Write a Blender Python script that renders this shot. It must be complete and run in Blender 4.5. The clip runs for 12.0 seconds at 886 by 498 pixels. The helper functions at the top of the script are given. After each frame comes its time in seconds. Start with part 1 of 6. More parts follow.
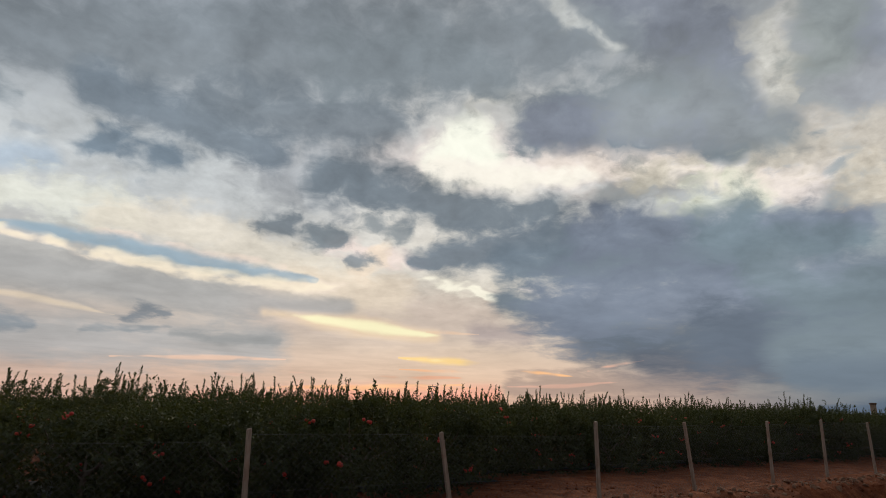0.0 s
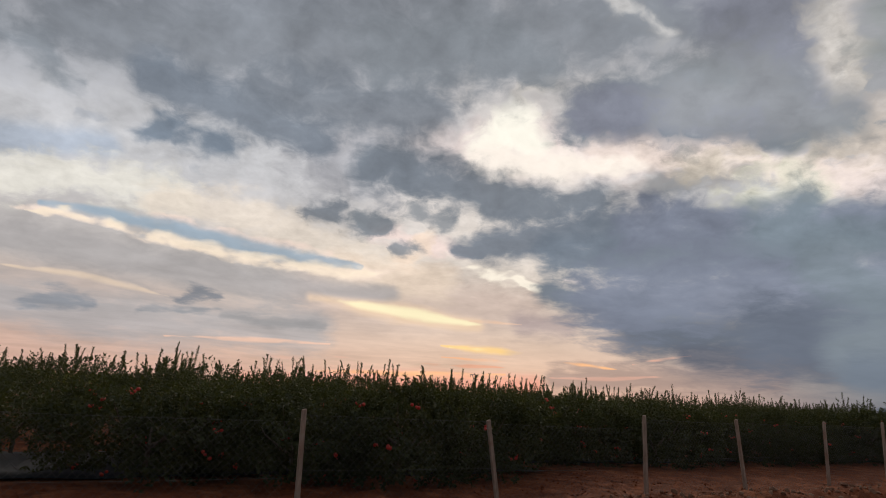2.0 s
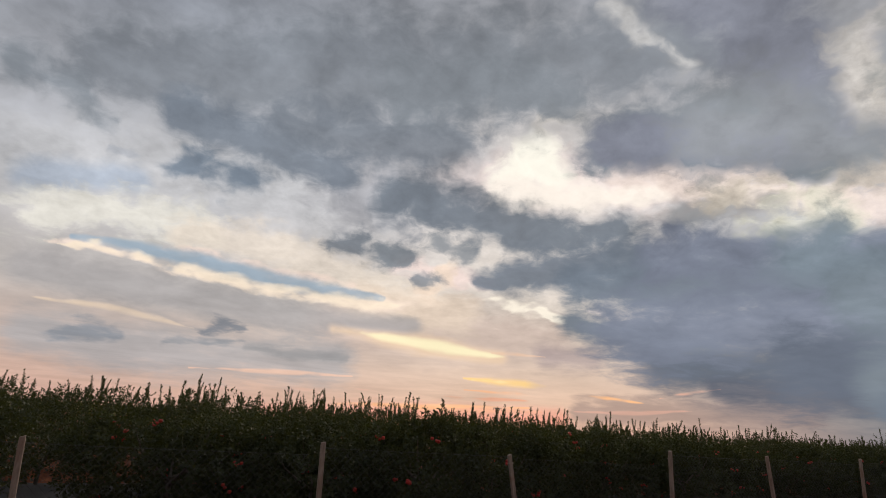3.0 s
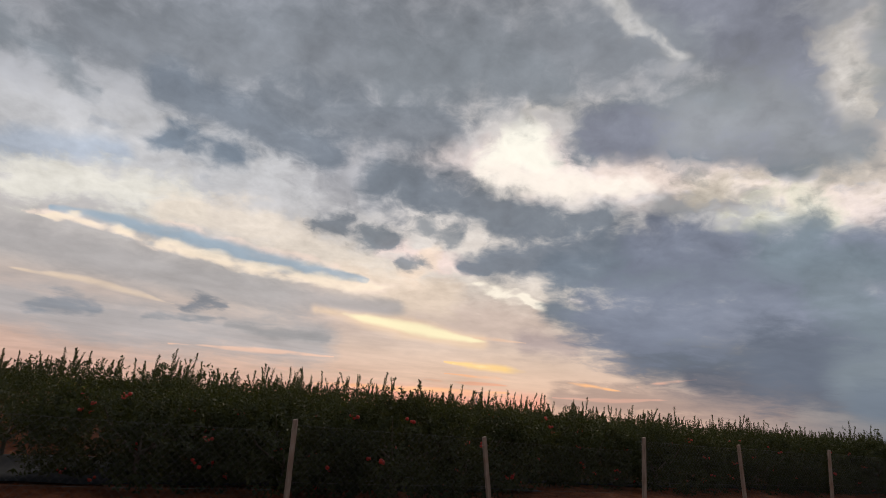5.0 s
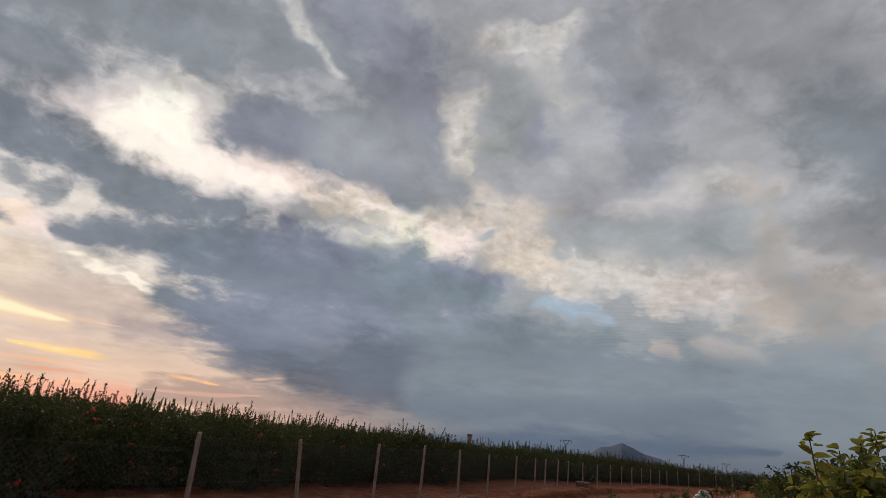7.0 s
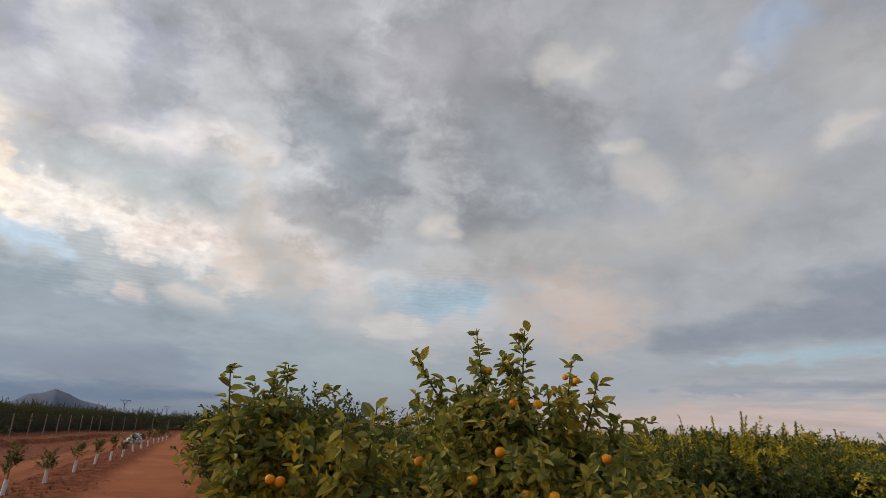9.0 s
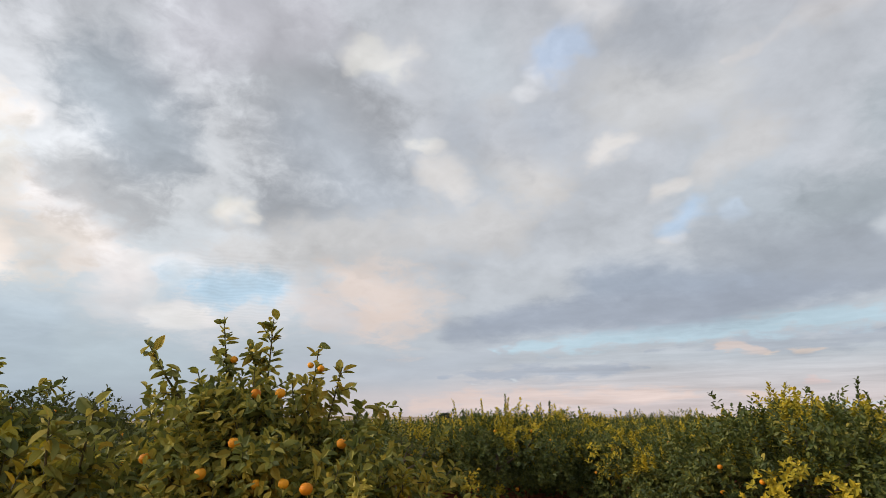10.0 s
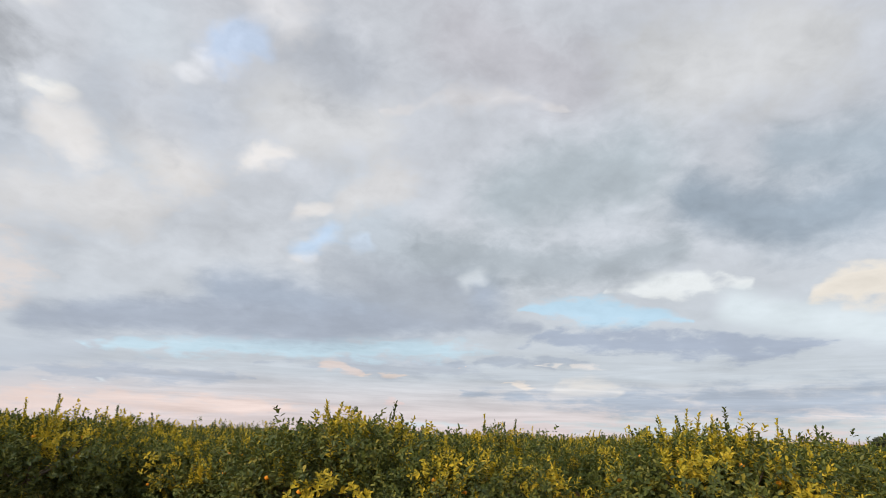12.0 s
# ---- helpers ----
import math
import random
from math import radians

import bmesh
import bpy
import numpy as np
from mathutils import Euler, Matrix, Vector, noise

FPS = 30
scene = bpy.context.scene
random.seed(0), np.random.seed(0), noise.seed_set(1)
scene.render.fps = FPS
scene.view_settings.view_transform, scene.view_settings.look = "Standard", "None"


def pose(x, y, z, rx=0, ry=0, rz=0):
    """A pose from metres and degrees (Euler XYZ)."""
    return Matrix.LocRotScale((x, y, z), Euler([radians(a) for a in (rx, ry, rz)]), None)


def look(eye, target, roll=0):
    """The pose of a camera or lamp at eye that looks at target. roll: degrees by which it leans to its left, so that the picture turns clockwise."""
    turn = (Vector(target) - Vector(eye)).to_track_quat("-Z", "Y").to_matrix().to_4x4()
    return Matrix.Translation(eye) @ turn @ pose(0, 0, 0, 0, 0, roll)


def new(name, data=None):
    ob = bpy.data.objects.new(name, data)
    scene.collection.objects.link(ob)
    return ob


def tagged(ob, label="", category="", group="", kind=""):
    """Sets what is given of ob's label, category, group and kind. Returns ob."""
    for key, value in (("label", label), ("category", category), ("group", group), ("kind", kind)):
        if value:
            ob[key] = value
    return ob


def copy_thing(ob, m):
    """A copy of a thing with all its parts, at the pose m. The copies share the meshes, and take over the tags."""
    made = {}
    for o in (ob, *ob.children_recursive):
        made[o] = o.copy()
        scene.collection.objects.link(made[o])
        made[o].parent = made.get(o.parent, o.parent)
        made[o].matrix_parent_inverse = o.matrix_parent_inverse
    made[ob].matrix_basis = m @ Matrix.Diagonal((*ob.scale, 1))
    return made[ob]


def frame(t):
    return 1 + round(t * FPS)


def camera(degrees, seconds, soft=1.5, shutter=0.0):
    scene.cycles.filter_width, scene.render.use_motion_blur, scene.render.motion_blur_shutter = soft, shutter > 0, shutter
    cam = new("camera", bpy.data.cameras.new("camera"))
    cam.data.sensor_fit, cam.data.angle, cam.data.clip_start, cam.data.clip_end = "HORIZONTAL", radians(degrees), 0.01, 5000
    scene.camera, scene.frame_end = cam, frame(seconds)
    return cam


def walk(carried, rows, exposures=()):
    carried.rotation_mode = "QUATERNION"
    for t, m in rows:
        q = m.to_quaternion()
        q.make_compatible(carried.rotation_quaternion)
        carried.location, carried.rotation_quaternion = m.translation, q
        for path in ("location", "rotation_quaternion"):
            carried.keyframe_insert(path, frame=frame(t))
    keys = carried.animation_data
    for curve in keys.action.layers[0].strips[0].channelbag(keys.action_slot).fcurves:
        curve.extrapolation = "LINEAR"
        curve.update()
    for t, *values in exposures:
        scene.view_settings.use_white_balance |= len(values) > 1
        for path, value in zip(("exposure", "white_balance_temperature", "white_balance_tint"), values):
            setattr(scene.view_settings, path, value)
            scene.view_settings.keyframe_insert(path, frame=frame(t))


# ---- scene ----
# ------------------------------------------------------------------ camera
cam = camera(73.23, 12.0, soft=0.6)
PATH = [
    (0.0, pose(0.142, 0.049, 1.719, 105.10, -1.47, -35.51)),
    (0.5, pose(0.015, 0.051, 1.693, 104.00, -3.97, -31.74)),
    (1.0, pose(0.010, 0.077, 1.684, 102.32, -4.41, -31.16)),
    (1.5, pose(0.000, 0.000, 1.684, 102.07, -3.63, -31.82)),
    (2.0, pose(0.022, 0.051, 1.705, 103.86, -3.45, -31.67)),
    (2.5, pose(0.022, 0.003, 1.720, 106.39, -3.07, -30.70)),
    (2.7, pose(0.024, -0.011, 1.704, 106.65, -2.99, -29.80)),
    (4.5, pose(0.155, 0.090, 1.710, 106.42, -7.53, -30.93)),
    (5.0, pose(0.162, 0.088, 1.685, 105.35, -5.18, -31.49)),
    (5.5, pose(0.376, 0.252, 1.648, 102.27, -4.73, -32.61)),
    (6.0, pose(0.694, 0.411, 1.690, 104.79, -7.09, -40.46)),
    (6.5, pose(0.937, 0.364, 1.718, 107.40, -8.15, -57.14)),
    (6.7, pose(1.034, 0.315, 1.726, 108.04, -6.87, -62.16)),
    (8.3, pose(1.830, 0.356, 1.701, 107.57, -4.89, -95.31)),
    (8.5, pose(1.777, 0.294, 1.701, 107.39, -4.20, -102.67)),
    (9.0, pose(1.698, 0.152, 1.699, 106.92, -2.36, -116.16)),
    (9.5, pose(1.608, 0.049, 1.696, 106.57, -0.86, -124.86)),
    (10.0, pose(1.521, -0.050, 1.692, 106.29, 0.46, -135.05)),
    (10.5, pose(1.414, -0.129, 1.704, 106.77, 0.34, -144.77)),
    (11.0, pose(1.244, -0.170, 1.709, 107.31, -0.10, -155.65)),
    (11.5, pose(1.151, -0.209, 1.708, 107.40, -0.47, -163.59)),
    (12.0, pose(1.044, -0.207, 1.704, 107.61, -1.66, -171.23)),
]
walk(cam, PATH, exposures=[(0.0, 0.0, 6350, 4), (0.6, 0.0, 6450, 8), (1.2, 0.0, 6500, 10), (6.7, 0.0, 6500, 10), (8.3, 0.40, 6600, 11), (8.6, 0.45, 6600, 11), (9.0, 0.58, 6600, 10), (9.5, 0.80, 6500, 10), (10.0, 1.04, 6500, 9), (10.5, 1.22, 6500, 9), (11.0, 1.20, 6500, 9), (12.0, 1.20, 6500, 9)])

# ------------------------------------------------------------------ sky and sun
SUN_AZ, SUN_EL = 52.8, 24.0


class Nodes:
    """A short way to write node trees."""

    def __init__(self, tree):
        self.tree = tree
        tree.nodes.clear()

    def put(self, kind, **props):
        n = self.tree.nodes.new(kind)
        for k, v in props.items():
            setattr(n, k, v)
        return n

    def plug(self, socket, value):
        if isinstance(value, bpy.types.NodeSocket):
            self.tree.links.new(value, socket)
        elif value is not None:
            socket.default_value = value

    def math(self, op, a, b=None, c=None, clamp=False):
        n = self.put("ShaderNodeMath", operation=op, use_clamp=clamp)
        for i, v in enumerate((a, b, c)):
            self.plug(n.inputs[i], v)
        return n.outputs[0]

    def vec(self, op, a, b=None, scale=None):
        n = self.put("ShaderNodeVectorMath", operation=op)
        self.plug(n.inputs[0], a)
        self.plug(n.inputs[1], b)
        self.plug(n.inputs[3], scale)
        return n.outputs["Value"] if op in ("LENGTH", "DOT_PRODUCT", "DISTANCE") else n.outputs[0]

    def mix(self, f, a, b, blend="MIX"):
        n = self.put("ShaderNodeMix", data_type="RGBA", blend_type=blend)
        self.plug(n.inputs[0], f)
        self.plug(n.inputs[6], a)
        self.plug(n.inputs[7], b)
        return n.outputs[2]

    def noise(self, vec, scale, detail=4.0, rough=0.55, out=0, distort=0.0):
        n = self.put("ShaderNodeTexNoise")
        self.plug(n.inputs["Vector"], vec)
        self.plug(n.inputs["Scale"], scale)
        self.plug(n.inputs["Detail"], detail)
        self.plug(n.inputs["Roughness"], rough)
        self.plug(n.inputs["Distortion"], distort)
        return n.outputs[out]

    def span(self, v, a, b, c=0.0, d=1.0, smooth=True):
        n = self.put("ShaderNodeMapRange", interpolation_type="SMOOTHSTEP" if smooth else "LINEAR")
        self.plug(n.inputs["Value"], v)
        for i, k in enumerate((a, b, c, d)):
            self.plug(n.inputs[1 + i], k)
        return n.outputs[0]

    def ramp(self, v, stops):
        n = self.put("ShaderNodeValToRGB")
        els = n.color_ramp.elements
        while len(els) > 1:
            els.remove(els[-1])
        els[0].position, els[0].color = stops[0][0], (*stops[0][1], 1)
        for p, c in stops[1:]:
            els.new(p).color = (*c, 1)
        self.plug(n.inputs[0], v)
        return n.outputs[0]

    def xyz(self, x, y, z=0.0):
        n = self.put("ShaderNodeCombineXYZ")
        for i, v in enumerate((x, y, z)):
            self.plug(n.inputs[i], v)
        return n.outputs[0]


def build_sky():
    world = bpy.data.worlds.new("evening_sky")
    scene.world = world
    world.use_nodes = True
    g = Nodes(world.node_tree)
    way = g.put("ShaderNodeTexCoord").outputs["Generated"]
    sep = g.put("ShaderNodeSeparateXYZ")
    g.plug(sep.inputs[0], way)
    x, y, z = sep.outputs
    az = g.math("DEGREES", g.math("ARCTAN2", y, x))
    el = g.math("DEGREES", g.math("ARCSINE", z))
    # cloud forms flatten towards the horizon, as the sheet is seen more and more from the side
    rise = g.math("ADD", g.math("MULTIPLY", z, 1.5), g.math("MULTIPLY", g.math("TANH", g.math("MULTIPLY", z, 7.0)), 0.5))
    ball = g.xyz(x, y, rise)
    coarse = g.noise(ball, 5.0, 3.0, 0.5, out=1)
    fine = g.noise(ball, 17.0, 2.5, 0.5, out=1)
    swell = g.noise(g.vec("ADD", ball, g.vec("SCALE", coarse, scale=0.22)), 6.5, 4.0, 0.52)
    wool = g.noise(g.vec("ADD", ball, g.vec("SCALE", fine, scale=0.045)), 20.0, 9.0, 0.60)
    edge = g.math("SUBTRACT", g.math("ADD", g.math("MULTIPLY", wool, 1.15), g.math("MULTIPLY", swell, 0.55)), 0.85)
    flat = g.span(el, 0.0, 24.0, 0.12, 1.0)
    push = g.xyz(1.0, 1.0, flat)
    c0 = g.vec("SUBTRACT", coarse, (0.5, 0.5, 0.5))
    f0 = g.vec("SUBTRACT", fine, (0.5, 0.5, 0.5))
    bent = g.vec("ADD", way, g.vec("MULTIPLY", g.vec("ADD", g.vec("SCALE", c0, scale=0.06), g.vec("SCALE", f0, scale=0.045)), push))
    drawn = g.vec("ADD", way, g.vec("MULTIPLY", g.vec("ADD", g.vec("SCALE", c0, scale=0.03), g.vec("SCALE", f0, scale=0.012)), push))
    # the even sheet behind: amber haze below the sun, slate above the far fence, pale beyond the orchard
    k = g.span(el, 0.0, 45.0, smooth=False)
    sunward = g.ramp(k, [(0.0, (0.658, 0.402, 0.323)), (0.09, (0.591, 0.423, 0.361)), (0.22, (0.491, 0.445, 0.418)), (0.45, (0.456, 0.456, 0.479)), (0.75, (0.262, 0.279, 0.314))])
    banked = g.ramp(k, [(0.0, (0.109, 0.139, 0.191)), (0.10, (0.179, 0.217, 0.261)), (0.25, (0.276, 0.301, 0.322)), (0.45, (0.371, 0.376, 0.386)), (0.75, (0.335, 0.339, 0.358))])
    pale = g.ramp(k, [(0.0, (0.329, 0.278, 0.278)), (0.05, (0.303, 0.278, 0.29)), (0.12, (0.238, 0.254, 0.284)), (0.30, (0.26, 0.269, 0.287)), (0.75, (0.26, 0.266, 0.284))])
    out = g.mix(g.span(az, -48.0, -8.0), pale, banked)
    out = g.mix(g.span(az, 20.0, 46.0), out, sunward)
    # clear air, seen only where the clouds open
    air = g.put("ShaderNodeTexSky", sky_type="NISHITA", sun_disc=False, sun_elevation=radians(SUN_EL), sun_rotation=radians(90 - SUN_AZ), air_density=1.2, dust_density=2.0)
    out = g.mix(0.06, out, g.vec("SCALE", air.outputs[0], scale=0.10))
    sky = {"out": out}

    def spot(a, e):
        a, e = radians(a), radians(e)
        return Vector((math.cos(a) * math.cos(e), math.sin(a) * math.cos(e), math.sin(e)))

    def cloud_group(n):
        """Lays one cloud of n straight stretches over the sky behind it."""
        tree = bpy.data.node_groups.new("cloud_%d" % n, "ShaderNodeTree")
        c = Nodes(tree)

        def socket(name, kind, way_in="INPUT"):
            tree.interface.new_socket(name, in_out=way_in, socket_type="NodeSocket" + kind)

        for name, kind in (("Behind", "Color"), ("Here", "Vector"), ("Edge", "Float"), ("Tone", "Color"), ("Dense", "Float"), ("Soft", "Float"), ("Ragged", "Float")):
            socket(name, kind)
        for i in range(n):
            for name, kind in (("From", "Vector"), ("Run", "Vector"), ("Share", "Float"), ("Width", "Float"), ("Growth", "Float")):
                socket("%s %d" % (name, i), kind)
        socket("Sky", "Color", "OUTPUT")
        into, back = c.put("NodeGroupInput"), c.put("NodeGroupOutput")
        v = into.outputs
        # the faint share of the sky behind keeps the clouds in order, one after the other
        shift = c.put("ShaderNodeVectorMath", operation="MULTIPLY_ADD")
        for i, value in enumerate((v["Behind"], (1e-7, 1e-7, 1e-7), v["Here"])):
            c.plug(shift.inputs[i], value)
        far = None
        for i in range(n):
            rel = c.vec("SUBTRACT", shift.outputs[0], v["From %d" % i])
            along_it = c.math("MULTIPLY", c.vec("DOT_PRODUCT", rel, v["Run %d" % i]), v["Share %d" % i], clamp=True)
            off = c.vec("DISTANCE", rel, c.vec("SCALE", v["Run %d" % i], scale=along_it))
            d = c.math("DIVIDE", off, c.math("MULTIPLY_ADD", along_it, v["Growth %d" % i], v["Width %d" % i]))
            far = d if far is None else c.math("SMOOTH_MIN", far, d, 0.12)
        shape = c.span(c.math("MULTIPLY_ADD", v["Edge"], v["Ragged"], far), c.math("MULTIPLY_ADD", v["Soft"], -0.85, 1.0), c.math("MULTIPLY_ADD", v["Soft"], 0.38, 1.0), v["Dense"], 0.0)
        c.plug(back.inputs[0], c.mix(shape, v["Behind"], v["Tone"]))
        return tree

    groups = {n: cloud_group(n) for n in range(1, 6)}

    def cloud(tone, dense, soft, ragged, *spine):
        """One cloud along a spine of (azimuth, elevation, half width), laid over those behind it."""
        node = g.put("ShaderNodeGroup", node_tree=groups[len(spine) - 1])
        given = [sky["out"], bent if ragged > 0.55 else drawn, edge, (*tone, 1), dense, soft, ragged * 2.3]
        for (a0, e0, w0), (a1, e1, w1) in zip(spine, spine[1:]):
            p, q = spot(a0, e0), spot(a1, e1)
            given += [tuple(p), tuple(q - p), 1.0 / (q - p).length_squared, radians(w0), radians(w1 - w0)]
        for socket, value in zip(node.inputs, given):
            g.plug(socket, value)
        sky["out"] = node.outputs[0]

    # veil behind the sunward clouds
    cloud((0.552, 0.552, 0.565), 0.7, 0.9, 0.6, (98.6, 18.66, 4.74), (81.4, 20.49, 6.44), (69.6, 20.91, 5.29))
    cloud((0.376, 0.456, 0.578), 0.6, 0.8, 0.5, (98.3, 17.22, 1.56), (90.6, 19.03, 1.54))
    cloud((0.776, 0.745, 0.672), 0.9, 0.8, 1, (97.7, 14.08, 1.89), (91.8, 16.03, 2.17), (84.1, 15.81, 2.40))
    cloud((0.823, 0.716, 0.604), 0.75, 0.77, 0.7, (85.4, 15.15, 1.89), (77.5, 15.04, 2.24), (69.7, 12.88, 2.66), (63.0, 11.65, 1.95))
    cloud((0.434, 0.423, 0.44), 0.8, 0.9, 0.7, (70.9, 22.31, 4.71), (59.5, 23.49, 4.24))
    cloud((0.61, 0.479, 0.413), 0.8, 0.9, 0.4, (71.4, 8.42, 3.16), (60.5, 8.59, 3.24), (50.7, 8.40, 2.65))
    cloud((0.807, 0.658, 0.527), 0.8, 0.8, 0.5, (69.6, 11.29, 1.86), (59.6, 10.56, 2.17))
    cloud((0.413, 0.392, 0.392), 0.8, 0.77, 0.4, (96.9, 10.35, 1.74), (87.2, 9.85, 1.93), (75.6, 9.00, 1.95), (63.9, 9.13, 1.08))
    cloud((0.392, 0.402, 0.423), 0.7, 0.9, 0.4, (95.9, 5.13, 1.98), (85.9, 4.67, 2.53), (71.0, 5.27, 2.35))
    cloud((0.973, 0.791, 0.672), 0.8, 0.95, 0.9, (96.4, 12.53, 0.29), (91.5, 12.62, 0.45), (86.2, 12.09, 0.48), (79.0, 11.57, 0.48), (69.5, 10.97, 0.68), (64.6, 11.13, 0.60))
    cloud((0.939, 0.745, 0.644), 0.7, 1, 0.9, (87.0, 13.59, 0.37), (78.2, 13.25, 0.50), (70.8, 12.50, 0.63))
    cloud((0.305, 0.413, 0.515), 0.78, 0.75, 0.55, (94.2, 12.98, 0.29), (88.2, 13.18, 0.63), (81.7, 12.80, 0.93), (76.0, 12.20, 0.87), (70.2, 11.76, 0.58), (67.4, 11.51, 0.27))
    cloud((0.761, 0.617, 0.491), 0.85, 0.9, 0.5, (96.5, 7.95, 0.08), (91.5, 7.95, 0.38), (87.3, 7.60, 0.36), (83.6, 7.04, 0.08))
    # small dark clouds low on the left of the glow
    cloud((0.238, 0.266, 0.309), 0.75, 0.77, 0.7, (94.1, 5.10, 0.73), (91.9, 5.84, 1.02), (89.9, 5.77, 0.70))
    cloud((0.212, 0.231, 0.266), 0.85, 0.85, 1.25, (82.5, 7.09, 0.67), (81.1, 7.58, 0.83), (79.6, 7.21, 0.59))
    cloud((0.258, 0.275, 0.301), 0.7, 0.77, 0.6, (85.5, 5.60, 0.46), (82.5, 5.79, 0.62), (79.2, 6.08, 0.39))
    cloud((0.301, 0.301, 0.309), 0.6, 0.8, 0.5, (79.2, 5.78, 0.44), (75.2, 5.69, 0.66), (70.0, 5.57, 0.52))
    # amber and rose streaks under the sun
    cloud((0.922, 0.342, 0.216), 0.8, 0.9, 0.2, (76.9, -0.27, 0.69), (63.1, 0.39, 1.36), (49.9, 1.08, 0.72))
    cloud((0.888, 0.423, 0.305), 0.75, 0.9, 0.2, (76.9, 0.12, 0.98), (63.2, 0.91, 1.37), (49.9, 1.59, 1.03))
    cloud((0.309, 0.227, 0.209), 0.6, 0.75, 0.6, (47.4, 2.28, 1.53), (38.5, 2.84, 1.72), (29.7, 2.86, 1.29))
    cloud((0.905, 0.672, 0.503), 0.5, 0.9, 0.3, (71.3, 8.21, 0.63), (63.7, 7.52, 1.08), (55.5, 6.72, 0.86))
    # the break round the sun
    cloud((0.871, 0.745, 0.701), 0.9, 0.9, 0.8, (59.4, 22.44, 3.19), (48.0, 23.57, 3.84), (37.4, 22.65, 2.38), (27.3, 20.00, 1.70), (21.5, 18.78, 1.93))
    cloud((1, 0.956, 0.839), 1, 0.8, 0.9, (54.8, 23.21, 2.32), (52.3, 25.34, 2.59), (50.9, 24.08, 2.28))
    cloud((1, 0.905, 0.807), 1, 0.77, 0.7, (55.9, 22.01, 1.80), (48.0, 21.87, 1.65), (40.4, 22.49, 1.27))
    cloud((0.922, 0.791, 0.701), 0.9, 0.77, 0.9, (39.9, 23.16, 1.36), (34.4, 22.17, 1.20), (29.4, 20.15, 1.14), (24.8, 19.69, 1.23))
    cloud((0.776, 0.701, 0.617), 0.8, 0.8, 1, (51.7, 29.12, 1.31), (48.2, 29.82, 1.28))
    cloud((0.578, 0.552, 0.552), 0.7, 0.8, 1, (59.1, 29.04, 0.92), (57.6, 29.32, 0.71))
    cloud((0.591, 0.565, 0.539), 0.7, 0.8, 1.1, (40.4, 34.90, 1.80), (38.3, 32.21, 1.36))
    cloud((0.701, 0.631, 0.539), 0.7, 1, 1.7, (23.3, 30.63, 1.30), (22.8, 26.75, 1.32), (23.7, 24.59, 0.95))
    cloud((0.672, 0.578, 0.479), 0.8, 0.8, 1, (25.1, 21.52, 1.23), (21.3, 21.76, 1.53))
    cloud((0.871, 0.701, 0.644), 0.85, 0.8, 0.9, (65.6, 14.95, 1.18), (57.6, 14.07, 1.30))
    cloud((0.839, 0.672, 0.539), 0.8, 0.8, 0.9, (60.5, 15.39, 1.08), (63.1, 12.46, 1.30))
    cloud((1, 0.905, 0.761), 1, 0.67, 0.8, (57.5, 12.34, 0.49), (53.6, 11.70, 0.70), (49.5, 10.28, 0.48))
    cloud((0.888, 0.761, 0.701), 0.9, 0.9, 0.6, (48.4, 11.60, 0.11), (46.0, 11.36, 0.31), (44.2, 10.31, 0.06))
    # dark cloud in front of the break
    cloud((0.392, 0.397, 0.429), 0.7, 1, 1, (72.4, 21.56, 3.11), (65.1, 21.70, 3.72), (59.3, 21.39, 2.67))
    cloud((0.227, 0.254, 0.287), 0.85, 0.75, 0.6, (100.7, 25.14, 1.84), (97.1, 24.45, 1.81), (94.0, 23.12, 1.07))
    cloud((0.22, 0.242, 0.275), 0.8, 0.75, 0.6, (94.5, 27.62, 3.26), (77.8, 31.05, 5.77), (54.3, 33.20, 5.90), (37.2, 34.09, 3.52))
    cloud((0.191, 0.223, 0.27), 0.9, 0.75, 0.6, (87.7, 25.74, 2.23), (81.0, 24.56, 2.65), (73.2, 23.25, 2.56))
    cloud((0.205, 0.231, 0.27), 0.85, 0.75, 0.6, (78.1, 26.64, 2.93), (69.1, 26.66, 3.39), (61.0, 27.00, 2.85))
    cloud((0.227, 0.25, 0.279), 0.8, 0.75, 0.6, (66.2, 31.48, 3.50), (54.2, 32.25, 3.46), (48.3, 30.31, 1.97))
    cloud((0.198, 0.227, 0.262), 0.92, 0.75, 0.6, (45.9, 26.06, 2.75), (38.3, 27.33, 3.51), (28.6, 27.90, 3.76))
    cloud((0.191, 0.22, 0.254), 0.92, 0.75, 0.6, (46.6, 24.22, 1.12), (39.4, 24.75, 1.82), (32.5, 23.64, 2.02), (27.2, 22.36, 1.35))
    cloud((0.212, 0.235, 0.258), 0.85, 0.75, 0.6, (27.9, 25.32, 2.52), (23.8, 23.51, 1.67), (21.2, 23.02, 1.53))
    cloud((0.191, 0.238, 0.301), 0.92, 0.75, 0.6, (87.8, 20.97, 0.99), (85.1, 21.75, 1.77), (81.9, 20.78, 1.84), (82.2, 18.71, 0.87))
    cloud((0.392, 0.413, 0.456), 0.7, 0.8, 0.8, (93.1, 20.89, 0.50), (90.8, 21.38, 0.61))
    cloud((0.212, 0.238, 0.275), 0.9, 0.85, 1.25, (72.9, 15.96, 0.84), (70.2, 16.91, 1.22))
    cloud((0.212, 0.238, 0.27), 0.92, 0.85, 1.25, (67.6, 15.92, 1.23), (65.1, 15.54, 1.49))
